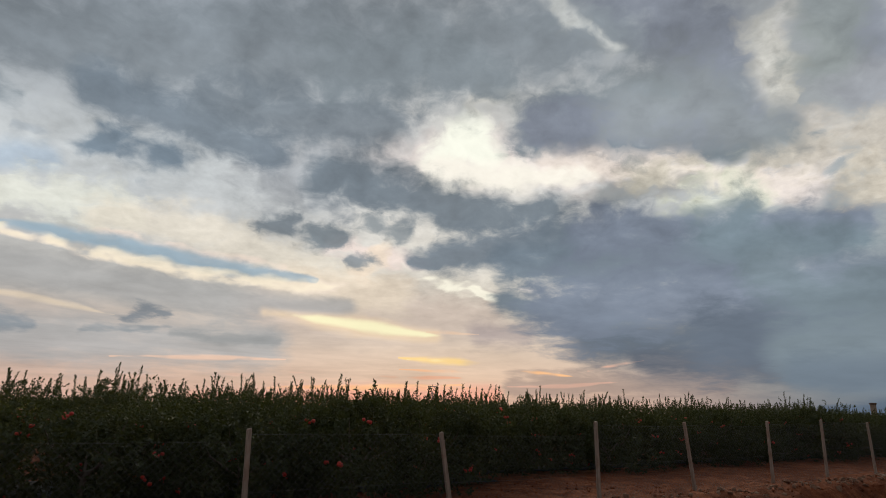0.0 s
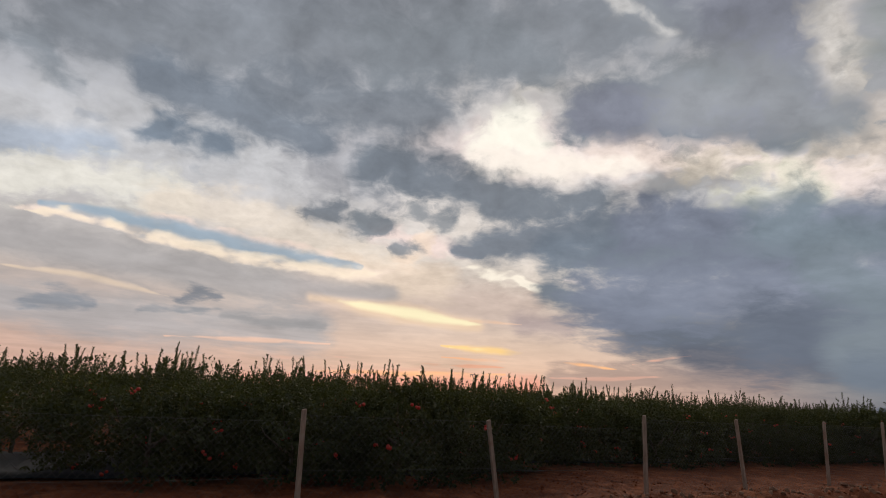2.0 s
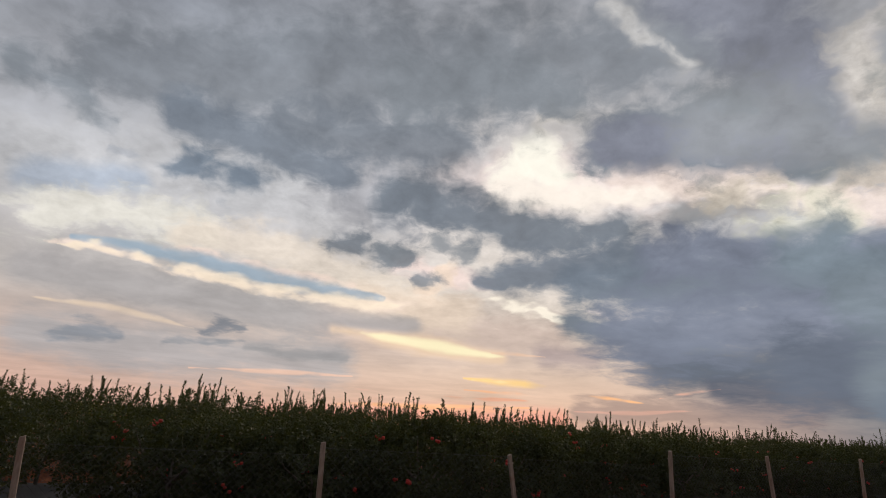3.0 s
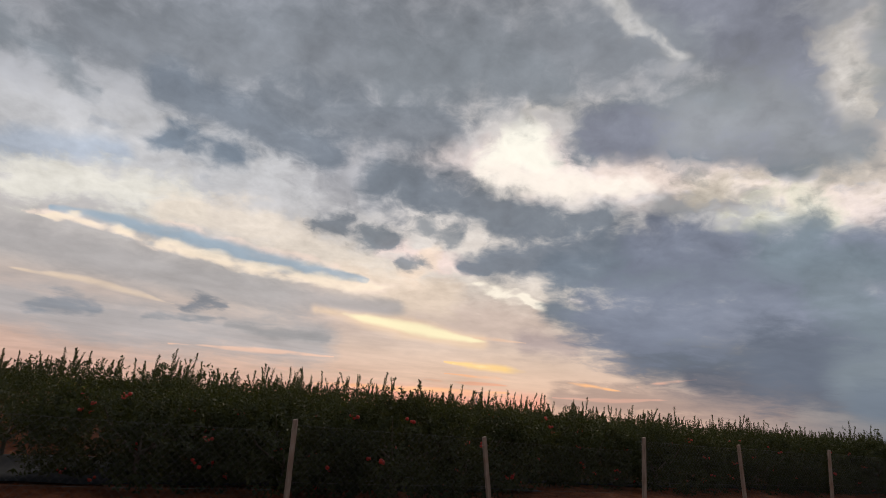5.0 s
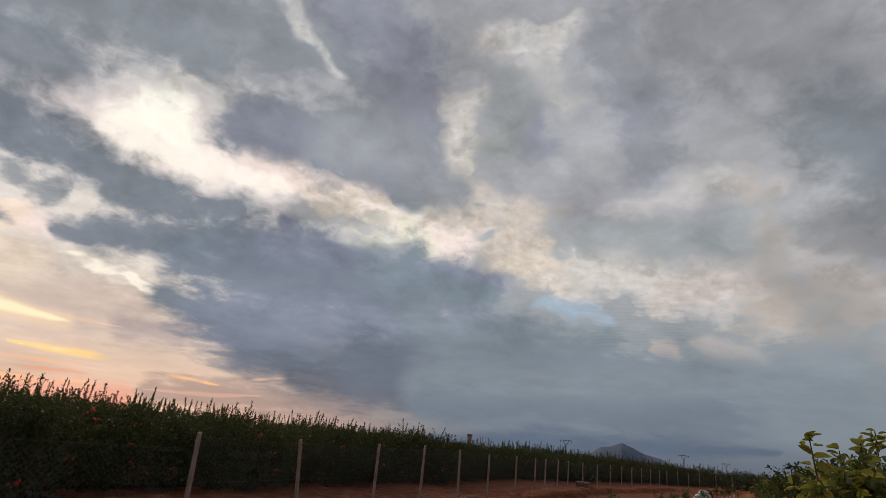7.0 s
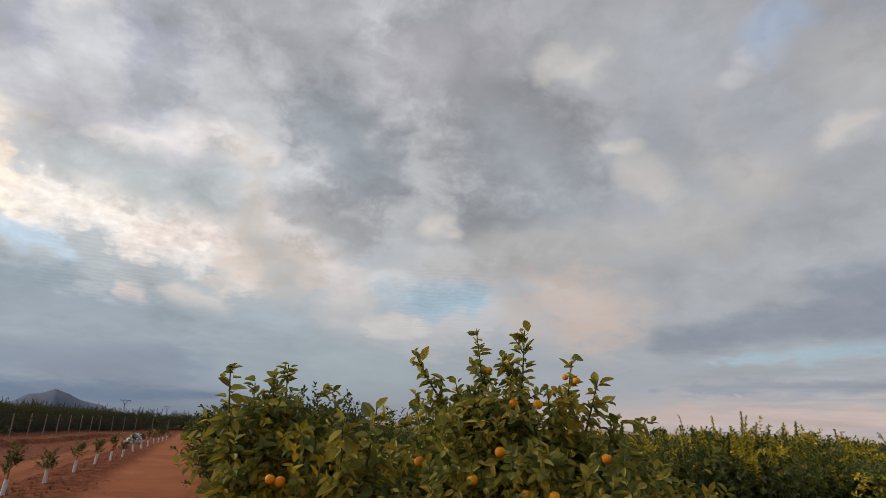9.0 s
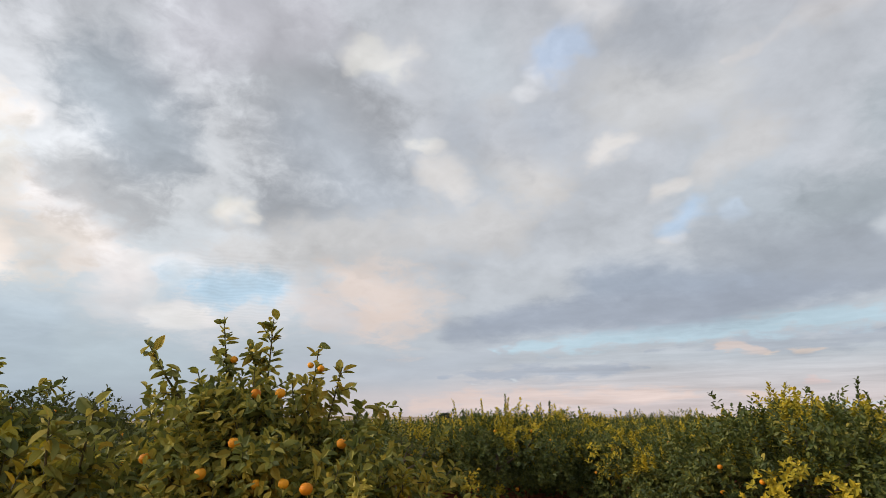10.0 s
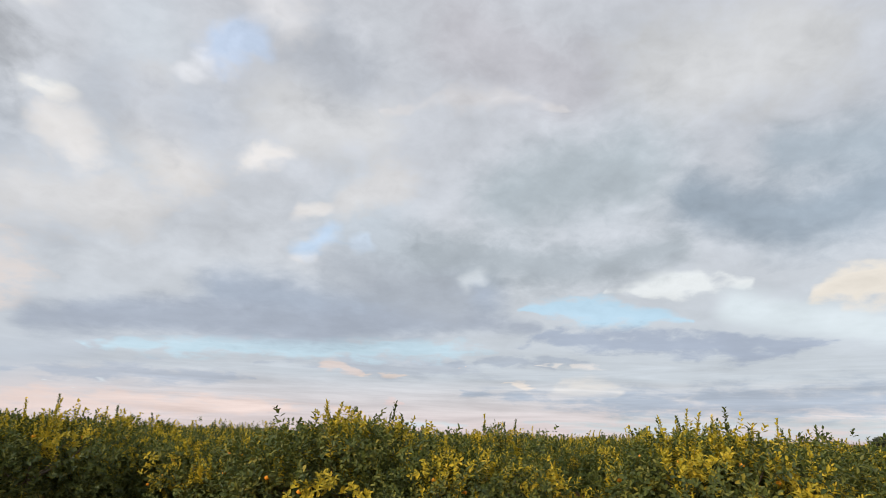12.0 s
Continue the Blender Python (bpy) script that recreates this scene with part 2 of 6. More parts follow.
    cloud((0.227, 0.25, 0.279), 0.9, 0.85, 1.25, (64.3, 13.71, 0.75), (62.0, 13.97, 0.87))
    cloud((0.242, 0.262, 0.287), 0.85, 0.85, 1.25, (61.8, 17.18, 1.37), (58.9, 16.48, 1.24))
    cloud((0.184, 0.212, 0.25), 0.95, 0.75, 0.6, (66.8, 21.15, 2.33), (60.4, 20.14, 2.47), (53.4, 18.76, 2.35), (44.1, 18.62, 2.14))
    cloud((0.184, 0.212, 0.254), 0.95, 0.75, 0.6, (57.6, 14.07, 1.19), (52.1, 15.22, 2.78), (43.5, 15.76, 3.05))
    cloud((0.266, 0.275, 0.287), 0.75, 0.75, 0.6, (38.9, 20.01, 1.85), (34.4, 20.72, 1.49), (30.3, 19.59, 1.15))
    cloud((0.178, 0.212, 0.258), 0.96, 0.75, 0.6, (47.7, 13.86, 2.62), (38.4, 13.92, 4.13), (31.4, 13.73, 3.94), (26.4, 14.38, 3.58), (20.7, 14.35, 3.40))
    cloud((0.184, 0.22, 0.266), 0.95, 1, 0.7, (48.6, 10.10, 1.48), (44.4, 9.46, 1.74), (37.5, 8.36, 3.59))
    cloud((0.12, 0.144, 0.184), 0.95, 1, 0.4, (40.9, 6.48, 2.47), (35.2, 6.43, 3.70), (22.4, 6.65, 3.81))
    cloud((0.12, 0.13, 0.165), 0.8, 1, 0.3, (36.6, 4.66, 1.23), (28.9, 4.27, 1.87), (21.4, 4.54, 1.88))
    cloud((0.305, 0.305, 0.332), 0.5, 1, 0.94, (25.2, 14.30, 1.24), (22.0, 12.28, 1.56))
    cloud((0.413, 0.332, 0.332), 0.7, 1, 0.5, (51.2, 7.04, 1.38), (47.0, 6.89, 1.25))
    # over the far end of the fence
    cloud((0.608, 0.594, 0.58), 0.75, 0.95, 1.15, (44.7, 37.79, 0.99), (41.1, 35.01, 1.03), (38.1, 32.70, 0.79))
    cloud((0.631, 0.603, 0.576), 0.75, 0.95, 1.15, (20.4, 37.99, 1.45), (16.2, 36.93, 1.74), (11.2, 38.82, 1.49))
    cloud((0.617, 0.575, 0.549), 0.7, 0.95, 1.15, (24.2, 27.56, 1.14), (22.7, 30.69, 1.12), (21.2, 33.21, 0.92))
    cloud((0.679, 0.594, 0.528), 0.7, 0.95, 1.15, (20.5, 24.08, 1.57), (15.9, 20.61, 1.95))
    cloud((0.888, 0.745, 0.672), 0.84, 0.95, 1.15, (45.0, 23.52, 1.08), (39.0, 23.40, 1.65), (31.8, 22.66, 1.65))
    cloud((0.905, 0.776, 0.701), 0.84, 0.95, 1.15, (29.2, 20.45, 1.00), (24.7, 18.93, 1.17), (20.2, 20.53, 1.14))
    cloud((0.77, 0.666, 0.559), 0.79, 0.95, 1.15, (18.5, 19.98, 1.56), (14.8, 17.57, 1.68), (11.3, 15.19, 1.46))
    cloud((0.635, 0.622, 0.608), 0.75, 0.95, 1.15, (10.8, 17.20, 2.01), (3.6, 16.33, 2.27), (-2.8, 14.50, 2.30))
    # left bank below it, and dark shapes above
    cloud((0.242, 0.255, 0.309), 0.92, 0.75, 0.6, (37.0, 38.53, 3.45), (31.3, 35.23, 4.04), (27.5, 30.46, 3.71))
    cloud((0.242, 0.255, 0.314), 0.9, 0.75, 0.6, (45.6, 26.39, 2.10), (37.2, 26.70, 2.67), (25.1, 25.14, 2.72))
    cloud((0.26, 0.273, 0.325), 0.85, 0.75, 0.6, (17.7, 32.70, 2.22), (14.2, 28.70, 1.92))
    cloud((0.26, 0.268, 0.319), 0.9, 0.75, 0.6, (7.4, 37.07, 3.42), (4.6, 31.78, 3.41), (3.8, 26.18, 2.59))
    cloud((0.325, 0.325, 0.36), 0.8, 0.75, 0.6, (17.3, 26.22, 2.19), (8.0, 23.10, 2.56), (-0.7, 21.67, 2.27))
    cloud((0.217, 0.242, 0.309), 0.96, 0.75, 0.6, (40.1, 16.54, 2.71), (31.5, 16.16, 2.16), (25.3, 16.30, 1.59), (17.7, 15.08, 1.72))
    cloud((0.217, 0.242, 0.309), 0.95, 0.75, 0.6, (43.2, 9.46, 4.23), (30.8, 10.81, 3.72), (17.5, 10.72, 2.48))
    cloud((0.147, 0.17, 0.217), 0.95, 0.75, 0.6, (30.2, 6.62, 3.65), (14.9, 7.45, 3.61), (0.1, 6.61, 3.11))
    cloud((0.124, 0.144, 0.191), 0.8, 0.75, 0.6, (22.1, 4.09, 1.50), (8.1, 4.42, 2.18), (-1.9, 4.33, 1.86))
    # the mottled ridge of light seen along the track
    cloud((0.636, 0.565, 0.468), 0.77, 1, 1.15, (35.6, 21.30, 1.67), (31.7, 22.04, 1.42))
    cloud((0.758, 0.738, 0.6), 0.79, 1, 1.15, (32.8, 18.38, 1.11), (28.0, 19.55, 2.19), (25.0, 18.52, 1.24))
    cloud((0.6, 0.565, 0.526), 0.83, 1, 1.15, (23.4, 31.84, 1.39), (22.9, 29.07, 1.73), (23.5, 26.19, 1.42))
    cloud((0.554, 0.542, 0.531), 0.61, 1, 1.15, (16.2, 36.74, 1.96), (12.3, 32.77, 1.58))
    cloud((0.6, 0.531, 0.468), 0.83, 1, 1.15, (21.8, 21.37, 2.03), (15.8, 22.27, 2.57))
    cloud((0.648, 0.565, 0.478), 0.83, 1, 1.15, (17.6, 18.24, 1.94), (13.1, 16.99, 1.92))
    cloud((0.588, 0.542, 0.499), 0.83, 1, 1.15, (11.9, 16.13, 1.76), (5.5, 17.09, 2.73), (1.9, 15.36, 2.29))
    cloud((0.583, 0.516, 0.483), 0.83, 1, 1.15, (1.3, 15.42, 2.11), (-4.9, 15.47, 2.30), (-6.8, 12.37, 1.83))
    cloud((0.597, 0.516, 0.472), 0.45, 1, 0.9, (-1.7, 10.59, 1.19), (-5.3, 10.00, 1.19))
    cloud((0.636, 0.52, 0.468), 0.56, 1, 1.15, (2.9, 10.39, 0.92), (1.8, 10.18, 0.79))
    cloud((0.576, 0.542, 0.531), 0.61, 1, 1.15, (7.9, 21.87, 1.04), (2.3, 22.66, 1.72), (-2.2, 24.59, 1.86), (-6.8, 23.86, 1.46))
    cloud((0.562, 0.516, 0.503), 0.68, 1, 1.15, (-8.6, 18.46, 1.73), (-13.8, 14.95, 2.60), (-16.0, 12.92, 1.92))
    cloud((0.396, 0.511, 0.633), 0.7, 1, 1.15, (13.2, 14.23, 1.01), (9.8, 13.26, 1.28), (7.6, 12.77, 0.78))
    cloud((0.542, 0.517, 0.5), 0.77, 1, 1.15, (12.3, 12.36, 0.39), (10.2, 12.04, 0.44))
    # the second opening, with fine ripples
    cloud((0.396, 0.381, 0.386), 0.6, 0.9, 0.8, (-16.0, 11.20, 3.20), (-23.6, 11.03, 4.62), (-30.3, 11.71, 2.96))
    cloud((0.29, 0.391, 0.485), 0.75, 0.85, 1, (-19.8, 12.74, 1.38), (-25.7, 12.40, 1.95), (-29.3, 12.46, 1.70))
    cloud((0.48, 0.456, 0.449), 0.62, 1, 0.75, (-18.8, 9.23, 1.07), (-23.1, 9.70, 1.35))
    cloud((0.442, 0.428, 0.427), 0.6, 1, 0.75, (-17.6, 13.44, 1.24), (-22.5, 13.63, 0.92))
    # slate bank along the horizon
    cloud((0.198, 0.243, 0.284), 0.92, 0.85, 0.7, (26.9, 17.02, 2.70), (30.0, 15.69, 2.40), (24.5, 14.66, 2.30), (17.7, 13.81, 1.48))
    cloud((0.206, 0.247, 0.284), 0.9, 0.85, 0.6, (25.7, 11.94, 2.70), (22.5, 9.64, 2.78), (7.8, 10.35, 2.09))
    cloud((0.242, 0.283, 0.322), 0.85, 0.9, 0.4, (24.2, 5.50, 2.66), (5.2, 6.96, 2.91), (-10.9, 8.40, 2.10))
    cloud((0.184, 0.22, 0.271), 0.85, 0.9, 0.3, (23.8, 3.69, 1.76), (14.6, 2.88, 2.21), (-11.0, 4.77, 2.56))
    cloud((0.089, 0.126, 0.191), 0.7, 1, 0.4, (23.1, 0.74, 0.35), (13.3, 1.25, 1.44), (3.4, 1.70, 1.11), (-6.0, 2.12, 0.31))
    # grey masses overhead, towards the citrus row
    cloud((0.312, 0.328, 0.345), 0.72, 0.85, 0.9, (35.8, 27.16, 3.58), (30.2, 27.58, 3.89), (24.9, 23.79, 2.77))
    cloud((0.341, 0.367, 0.366), 0.68, 0.85, 1, (19.0, 29.67, 2.40), (17.6, 33.01, 2.87))
    cloud((0.274, 0.292, 0.312), 0.75, 0.85, 1, (3.3, 30.21, 1.56), (4.0, 26.45, 1.90))
    cloud((0.316, 0.349, 0.366), 0.68, 0.85, 0.9, (9.3, 19.78, 1.58), (1.3, 19.78, 2.49), (-5.5, 21.24, 2.16))
    cloud((0.259, 0.269, 0.29), 0.85, 0.9, 0.7, (7.5, 36.61, 2.96), (-9.0, 37.67, 5.45), (-14.4, 30.79, 6.12))
    cloud((0.163, 0.18, 0.211), 0.85, 0.9, 0.6, (-13.3, 27.70, 4.16), (-16.3, 24.05, 4.35))
    cloud((0.178, 0.186, 0.202), 0.85, 0.9, 0.6, (-24.3, 36.10, 6.02), (-34.1, 26.82, 7.35))
    cloud((0.166, 0.177, 0.195), 0.8, 0.9, 0.6, (-28.4, 19.10, 4.23), (-39.7, 17.75, 4.41))
    cloud((0.231, 0.237, 0.25), 0.7, 0.9, 0.8, (-15.9, 18.22, 3.14), (-10.2, 20.17, 2.68))
    cloud((0.448, 0.442, 0.404), 0.62, 1, 0.75, (-23.9, 18.85, 1.15), (-25.9, 19.30, 1.13))
    cloud((0.366, 0.376, 0.362), 0.62, 1, 0.75, (-37.2, 33.93, 1.31), (-40.8, 33.61, 1.48))
    cloud((0.392, 0.394, 0.363), 0.62, 1, 0.75, (-41.8, 25.72, 1.15), (-43.8, 26.16, 1.44))
    cloud((0.389, 0.328, 0.301), 0.75, 0.9, 0.7, (-36.8, 12.72, 2.10), (-40.1, 11.04, 2.21))
    cloud((0.353, 0.312, 0.301), 0.6, 0.9, 0.7, (-32.9, 10.23, 2.20), (-36.9, 9.32, 2.06))
    # over the orchard: wide soft swaths
    cloud((0.217, 0.24, 0.266), 0.8, 1, 0.39, (-11.8, 27.98, 3.87), (-17.0, 23.99, 4.18))
    cloud((0.212, 0.231, 0.261), 0.7, 1, 0.39, (-31.0, 26.46, 4.13), (-36.9, 22.15, 4.82), (-46.1, 16.34, 3.25))
    cloud((0.251, 0.27, 0.295), 0.7, 1, 0.39, (-48.9, 34.61, 3.53), (-52.1, 24.76, 4.76))
    cloud((0.27, 0.267, 0.294), 0.7, 1, 0.39, (-19.7, 33.57, 4.13), (-31.4, 36.39, 3.39))
    cloud((0.316, 0.309, 0.309), 0.7, 0.9, 0.7, (-25.4, 15.07, 3.02), (-36.0, 16.76, 3.21), (-50.7, 18.39, 3.23))
    cloud((0.337, 0.322, 0.313), 0.7, 0.9, 0.8, (-51.1, 27.95, 3.14), (-55.4, 22.43, 3.15))
    cloud((0.304, 0.305, 0.311), 0.7, 0.9, 0.7, (-63.9, 28.72, 3.90), (-71.9, 28.72, 3.62))
    cloud((0.217, 0.243, 0.272), 0.75, 1, 0.39, (-72.1, 20.38, 5.03), (-77.8, 14.55, 4.62))
    cloud((0.172, 0.198, 0.242), 0.9, 1, 0.39, (-60.1, 12.28, 2.56), (-69.4, 11.28, 2.90), (-77.0, 11.87, 2.97), (-84.2, 13.42, 3.03))
    cloud((0.181, 0.204, 0.248), 0.9, 1, 0.45, (-49.3, 9.00, 1.39), (-59.9, 9.63, 2.04), (-70.1, 9.49, 1.86))
    cloud((0.234, 0.254, 0.286), 0.8, 1, 0.33, (-31.3, 4.54, 1.51), (-43.8, 4.83, 1.89), (-50.3, 6.59, 1.37))
    cloud((0.233, 0.27, 0.298), 0.7, 1, 0.2, (-6.8, 4.69, 2.25), (-13.2, 5.01, 3.37), (-20.8, 4.83, 2.78))
    cloud((0.377, 0.326, 0.301), 0.55, 1, 1.3, (-35.0, 12.97, 2.12), (-39.4, 12.00, 3.01), (-43.8, 10.94, 1.94))
    cloud((0.385, 0.322, 0.293), 0.55, 1, 1.3, (-37.3, 9.83, 1.59), (-41.6, 8.80, 1.92))
    cloud((0.4, 0.388, 0.38), 0.62, 1, 0.75, (-36.4, 34.05, 1.45), (-41.4, 33.97, 1.76))
    cloud((0.403, 0.388, 0.38), 0.62, 1, 0.75, (-41.8, 25.69, 1.08), (-44.1, 26.03, 1.23))
    cloud((0.38, 0.365, 0.358), 0.62, 1, 0.75, (-45.0, 23.37, 2.34), (-46.8, 22.28, 2.03))
    cloud((0.415, 0.388, 0.369), 0.62, 1, 0.75, (-23.9, 18.52, 1.00), (-25.6, 19.21, 1.31))
    cloud((0.415, 0.392, 0.376), 0.62, 1, 0.75, (-60.7, 24.67, 1.18), (-62.7, 25.35, 1.60))
    cloud((0.38, 0.362, 0.354), 0.58, 1, 0.75, (-66.7, 20.92, 1.14), (-68.0, 21.04, 1.12))
    cloud((0.277, 0.322, 0.409), 0.62, 1, 0.75, (-56.2, 33.15, 1.88), (-59.3, 34.74, 2.11))
    cloud((0.427, 0.427, 0.444), 0.4, 1, 0.75, (-53.6, 30.62, 1.00), (-55.2, 31.75, 1.10))
    cloud((0.252, 0.315, 0.408), 0.62, 1, 0.75, (-67.4, 16.54, 1.13), (-69.1, 18.10, 1.25))
    cloud((0.276, 0.329, 0.402), 0.55, 1, 0.75, (-71.9, 17.20, 0.81), (-73.1, 17.65, 0.66))
    cloud((0.38, 0.373, 0.38), 0.58, 1, 0.75, (-66.6, 15.51, 0.71), (-68.3, 15.92, 0.56))
    cloud((0.4, 0.362, 0.326), 0.55, 1, 1.3, (-5.4, 23.95, 1.55), (-7.4, 17.35, 1.60))
    cloud((0.403, 0.358, 0.319), 0.55, 1, 1.3, (-5.9, 13.53, 2.72), (-11.1, 13.92, 2.80))
    cloud((0.407, 0.369, 0.347), 0.62, 1, 0.75, (-12.5, 12.72, 1.24), (-13.8, 14.78, 1.92))
    cloud((0.229, 0.309, 0.376), 0.7, 0.85, 1, (-20.0, 11.83, 1.23), (-24.7, 11.84, 1.78), (-28.5, 11.91, 1.84))
    cloud((0.38, 0.38, 0.38), 0.62, 1, 0.75, (-19.1, 9.27, 1.07), (-21.7, 9.24, 1.24))
    cloud((0.365, 0.38, 0.396), 0.55, 1, 0.75, (-18.3, 10.95, 1.07), (-21.3, 12.94, 0.83))
    # lower bands beyond the orchard
    cloud((0.365, 0.297, 0.277), 0.85, 0.9, 1.15, (-42.0, 1.71, 0.94), (-57.2, 2.25, 1.18), (-73.7, 2.15, 0.34))
    cloud((0.261, 0.29, 0.307), 0.85, 0.9, 1.15, (-76.8, 1.05, 0.37), (-99.6, 1.17, 1.22), (-117.7, 1.42, 1.10))
    cloud((0.206, 0.229, 0.27), 0.8, 0.85, 1.15, (-44.9, 4.19, 0.30), (-55.0, 4.56, 1.08), (-64.3, 4.75, 0.21))
    cloud((0.214, 0.235, 0.27), 0.8, 0.85, 1.15, (-64.1, 6.15, 0.30), (-76.5, 6.36, 1.26), (-91.4, 6.34, 0.28))
    cloud((0.191, 0.219, 0.262), 0.9, 1, 1.15, (-83.0, 4.12, 0.31), (-94.9, 3.51, 1.18), (-106.5, 3.70, 1.33), (-118.1, 3.85, 1.26))
    cloud((0.249, 0.323, 0.371), 0.9, 0.85, 1.15, (-48.9, 6.69, 0.24), (-56.4, 7.24, 1.01), (-69.0, 7.77, 0.84), (-80.8, 8.08, 1.00), (-89.4, 8.76, 0.21))
    cloud((0.173, 0.193, 0.23), 0.92, 1, 0.39, (-46.2, 8.26, 1.39), (-57.4, 9.60, 1.72), (-68.9, 9.53, 1.77), (-79.6, 11.13, 1.61), (-89.9, 9.97, 0.74))
    cloud((0.232, 0.323, 0.393), 0.9, 0.85, 1.15, (-88.1, 11.72, 0.34), (-95.3, 11.45, 1.66), (-103.6, 10.47, 0.35))
    cloud((0.378, 0.393, 0.4), 0.9, 0.85, 1.15, (-96.9, 13.70, 0.34), (-103.0, 14.01, 1.36), (-109.0, 13.55, 0.41))
    cloud((0.329, 0.364, 0.385), 0.8, 0.9, 0.5, (-107.4, 11.49, 1.83), (-118.9, 9.02, 1.51))
    cloud((0.182, 0.208, 0.257), 0.92, 0.85, 1.15, (-83.5, 7.94, 0.06), (-90.5, 9.19, 0.73), (-97.7, 8.88, 1.20), (-107.0, 8.15, 1.00), (-116.0, 8.38, 0.17))
    cloud((0.196, 0.219, 0.257), 0.8, 0.85, 1.15, (-76.5, 6.77, 0.13), (-87.2, 7.06, 0.52), (-98.5, 7.11, 0.21))
    # overhead at the end of the turn
    cloud((0.206, 0.219, 0.245), 0.8, 1, 0.39, (-63.4, 36.74, 3.36), (-70.0, 33.30, 3.56))
    cloud((0.226, 0.243, 0.277), 0.7, 1, 0.39, (-49.0, 27.66, 3.55), (-55.1, 26.79, 3.81))
    cloud((0.232, 0.229, 0.249), 0.75, 1, 0.39, (-82.3, 37.01, 4.52), (-93.5, 33.19, 4.49))
    cloud((0.279, 0.281, 0.287), 0.8, 0.9, 0.6, (-103.8, 32.42, 5.11), (-115.8, 32.48, 4.84))
    cloud((0.187, 0.213, 0.234), 0.85, 1, 0.39, (-87.3, 22.58, 4.27), (-99.8, 24.51, 5.43))
    cloud((0.15, 0.181, 0.216), 0.9, 1, 0.39, (-105.6, 20.81, 2.83), (-112.7, 18.38, 3.44), (-120.7, 19.16, 3.76))
    cloud((0.167, 0.198, 0.23), 0.8, 1, 0.39, (-113.5, 23.90, 2.57), (-121.5, 23.33, 2.63))
    cloud((0.177, 0.198, 0.219), 0.85, 1, 0.52, (-79.4, 17.07, 2.71), (-90.1, 16.10, 2.76), (-97.1, 16.14, 2.24), (-103.2, 17.03, 1.94))
    cloud((0.196, 0.213, 0.24), 0.8, 1, 0.39, (-70.5, 14.95, 2.66), (-81.7, 12.81, 2.69))
    cloud((0.303, 0.297, 0.299), 0.75, 0.9, 0.8, (-70.5, 21.92, 2.45), (-75.5, 23.92, 2.69))
    cloud((0.319, 0.309, 0.313), 0.58, 1, 0.75, (-73.9, 30.23, 0.36), (-84.3, 31.80, 1.50), (-93.4, 30.94, 0.31))
    cloud((0.364, 0.357, 0.357), 0.62, 1, 0.75, (-41.9, 25.87, 1.03), (-43.7, 26.12, 1.18))
    cloud((0.35, 0.339, 0.336), 0.62, 1, 0.75, (-44.1, 23.63, 1.55), (-46.4, 23.13, 1.86))
    cloud((0.371, 0.364, 0.371), 0.62, 1, 0.75, (-60.2, 38.00, 2.01), (-62.7, 37.55, 2.33))
    cloud((0.244, 0.29, 0.369), 0.85, 0.85, 0.7, (-56.5, 33.43, 1.57), (-60.0, 34.29, 1.42))
    cloud((0.378, 0.382, 0.4), 0.4, 1, 0.75, (-53.8, 30.77, 0.79), (-54.9, 31.86, 0.90))
    cloud((0.346, 0.336, 0.333), 0.62, 1, 0.75, (-66.4, 21.07, 0.91), (-68.0, 20.94, 0.91))
    cloud((0.228, 0.29, 0.369), 0.62, 1, 0.75, (-67.4, 16.82, 1.37), (-69.4, 18.08, 1.38))
    cloud((0.323, 0.343, 0.364), 0.62, 1, 0.75, (-82.8, 14.45, 0.78), (-84.2, 15.02, 0.94))
    cloud((0.374, 0.353, 0.333), 0.62, 1, 0.75, (-92.4, 4.57, 0.88), (-94.9, 4.90, 1.01), (-97.2, 4.62, 0.57))
    cloud((0.378, 0.343, 0.316), 0.9, 0.9, 1.15, (-85.6, 5.17, 0.03), (-88.3, 4.81, 0.36), (-91.1, 4.65, 0.03))
    cloud((0.357, 0.343, 0.336), 0.85, 0.9, 1.15, (-89.9, 6.58, 0.04), (-95.8, 6.51, 0.30), (-98.5, 6.31, 0.02))
    cloud((0.344, 0.29, 0.27), 0.8, 0.85, 1.15, (-69.2, 5.67, 0.12), (-70.7, 6.26, 0.62), (-74.0, 5.22, 0.08))
    cloud((0.357, 0.303, 0.272), 0.8, 0.9, 1.15, (-65.2, 5.21, 0.04), (-76.6, 5.63, 0.26), (-83.5, 6.57, 0.03))
    cloud((0.343, 0.303, 0.284), 0.8, 0.9, 1.15, (-104.8, 8.17, 0.04), (-107.5, 8.46, 0.05))
    cloud((0.329, 0.309, 0.309), 0.8, 0.9, 1.15, (-110.6, 6.17, 0.03), (-115.9, 5.78, 0.02))
    cloud((0.336, 0.343, 0.35), 0.8, 0.9, 1.15, (-48.8, 3.03, 0.02), (-55.3, 3.17, 0.02))
    cloud((0.309, 0.329, 0.35), 0.7, 0.9, 1.15, (-45.7, 3.50, 0.01), (-52.6, 3.83, 0.17), (-61.6, 3.52, 0.02))
    cloud((0.352, 0.278, 0.269), 0.7, 0.9, 1.15, (-74.6, 2.84, 0.04), (-76.7, 3.17, 0.36), (-78.8, 2.73, 0.02))
    cloud((0.393, 0.364, 0.326), 0.92, 0.7, 0.9, (-114.0, 12.22, 0.97), (-116.2, 12.57, 1.41), (-119.6, 12.81, 1.66))
    cloud((0.374, 0.35, 0.323), 0.62, 1, 0.75, (-115.2, 10.88, 0.48), (-119.3, 10.91, 0.88))
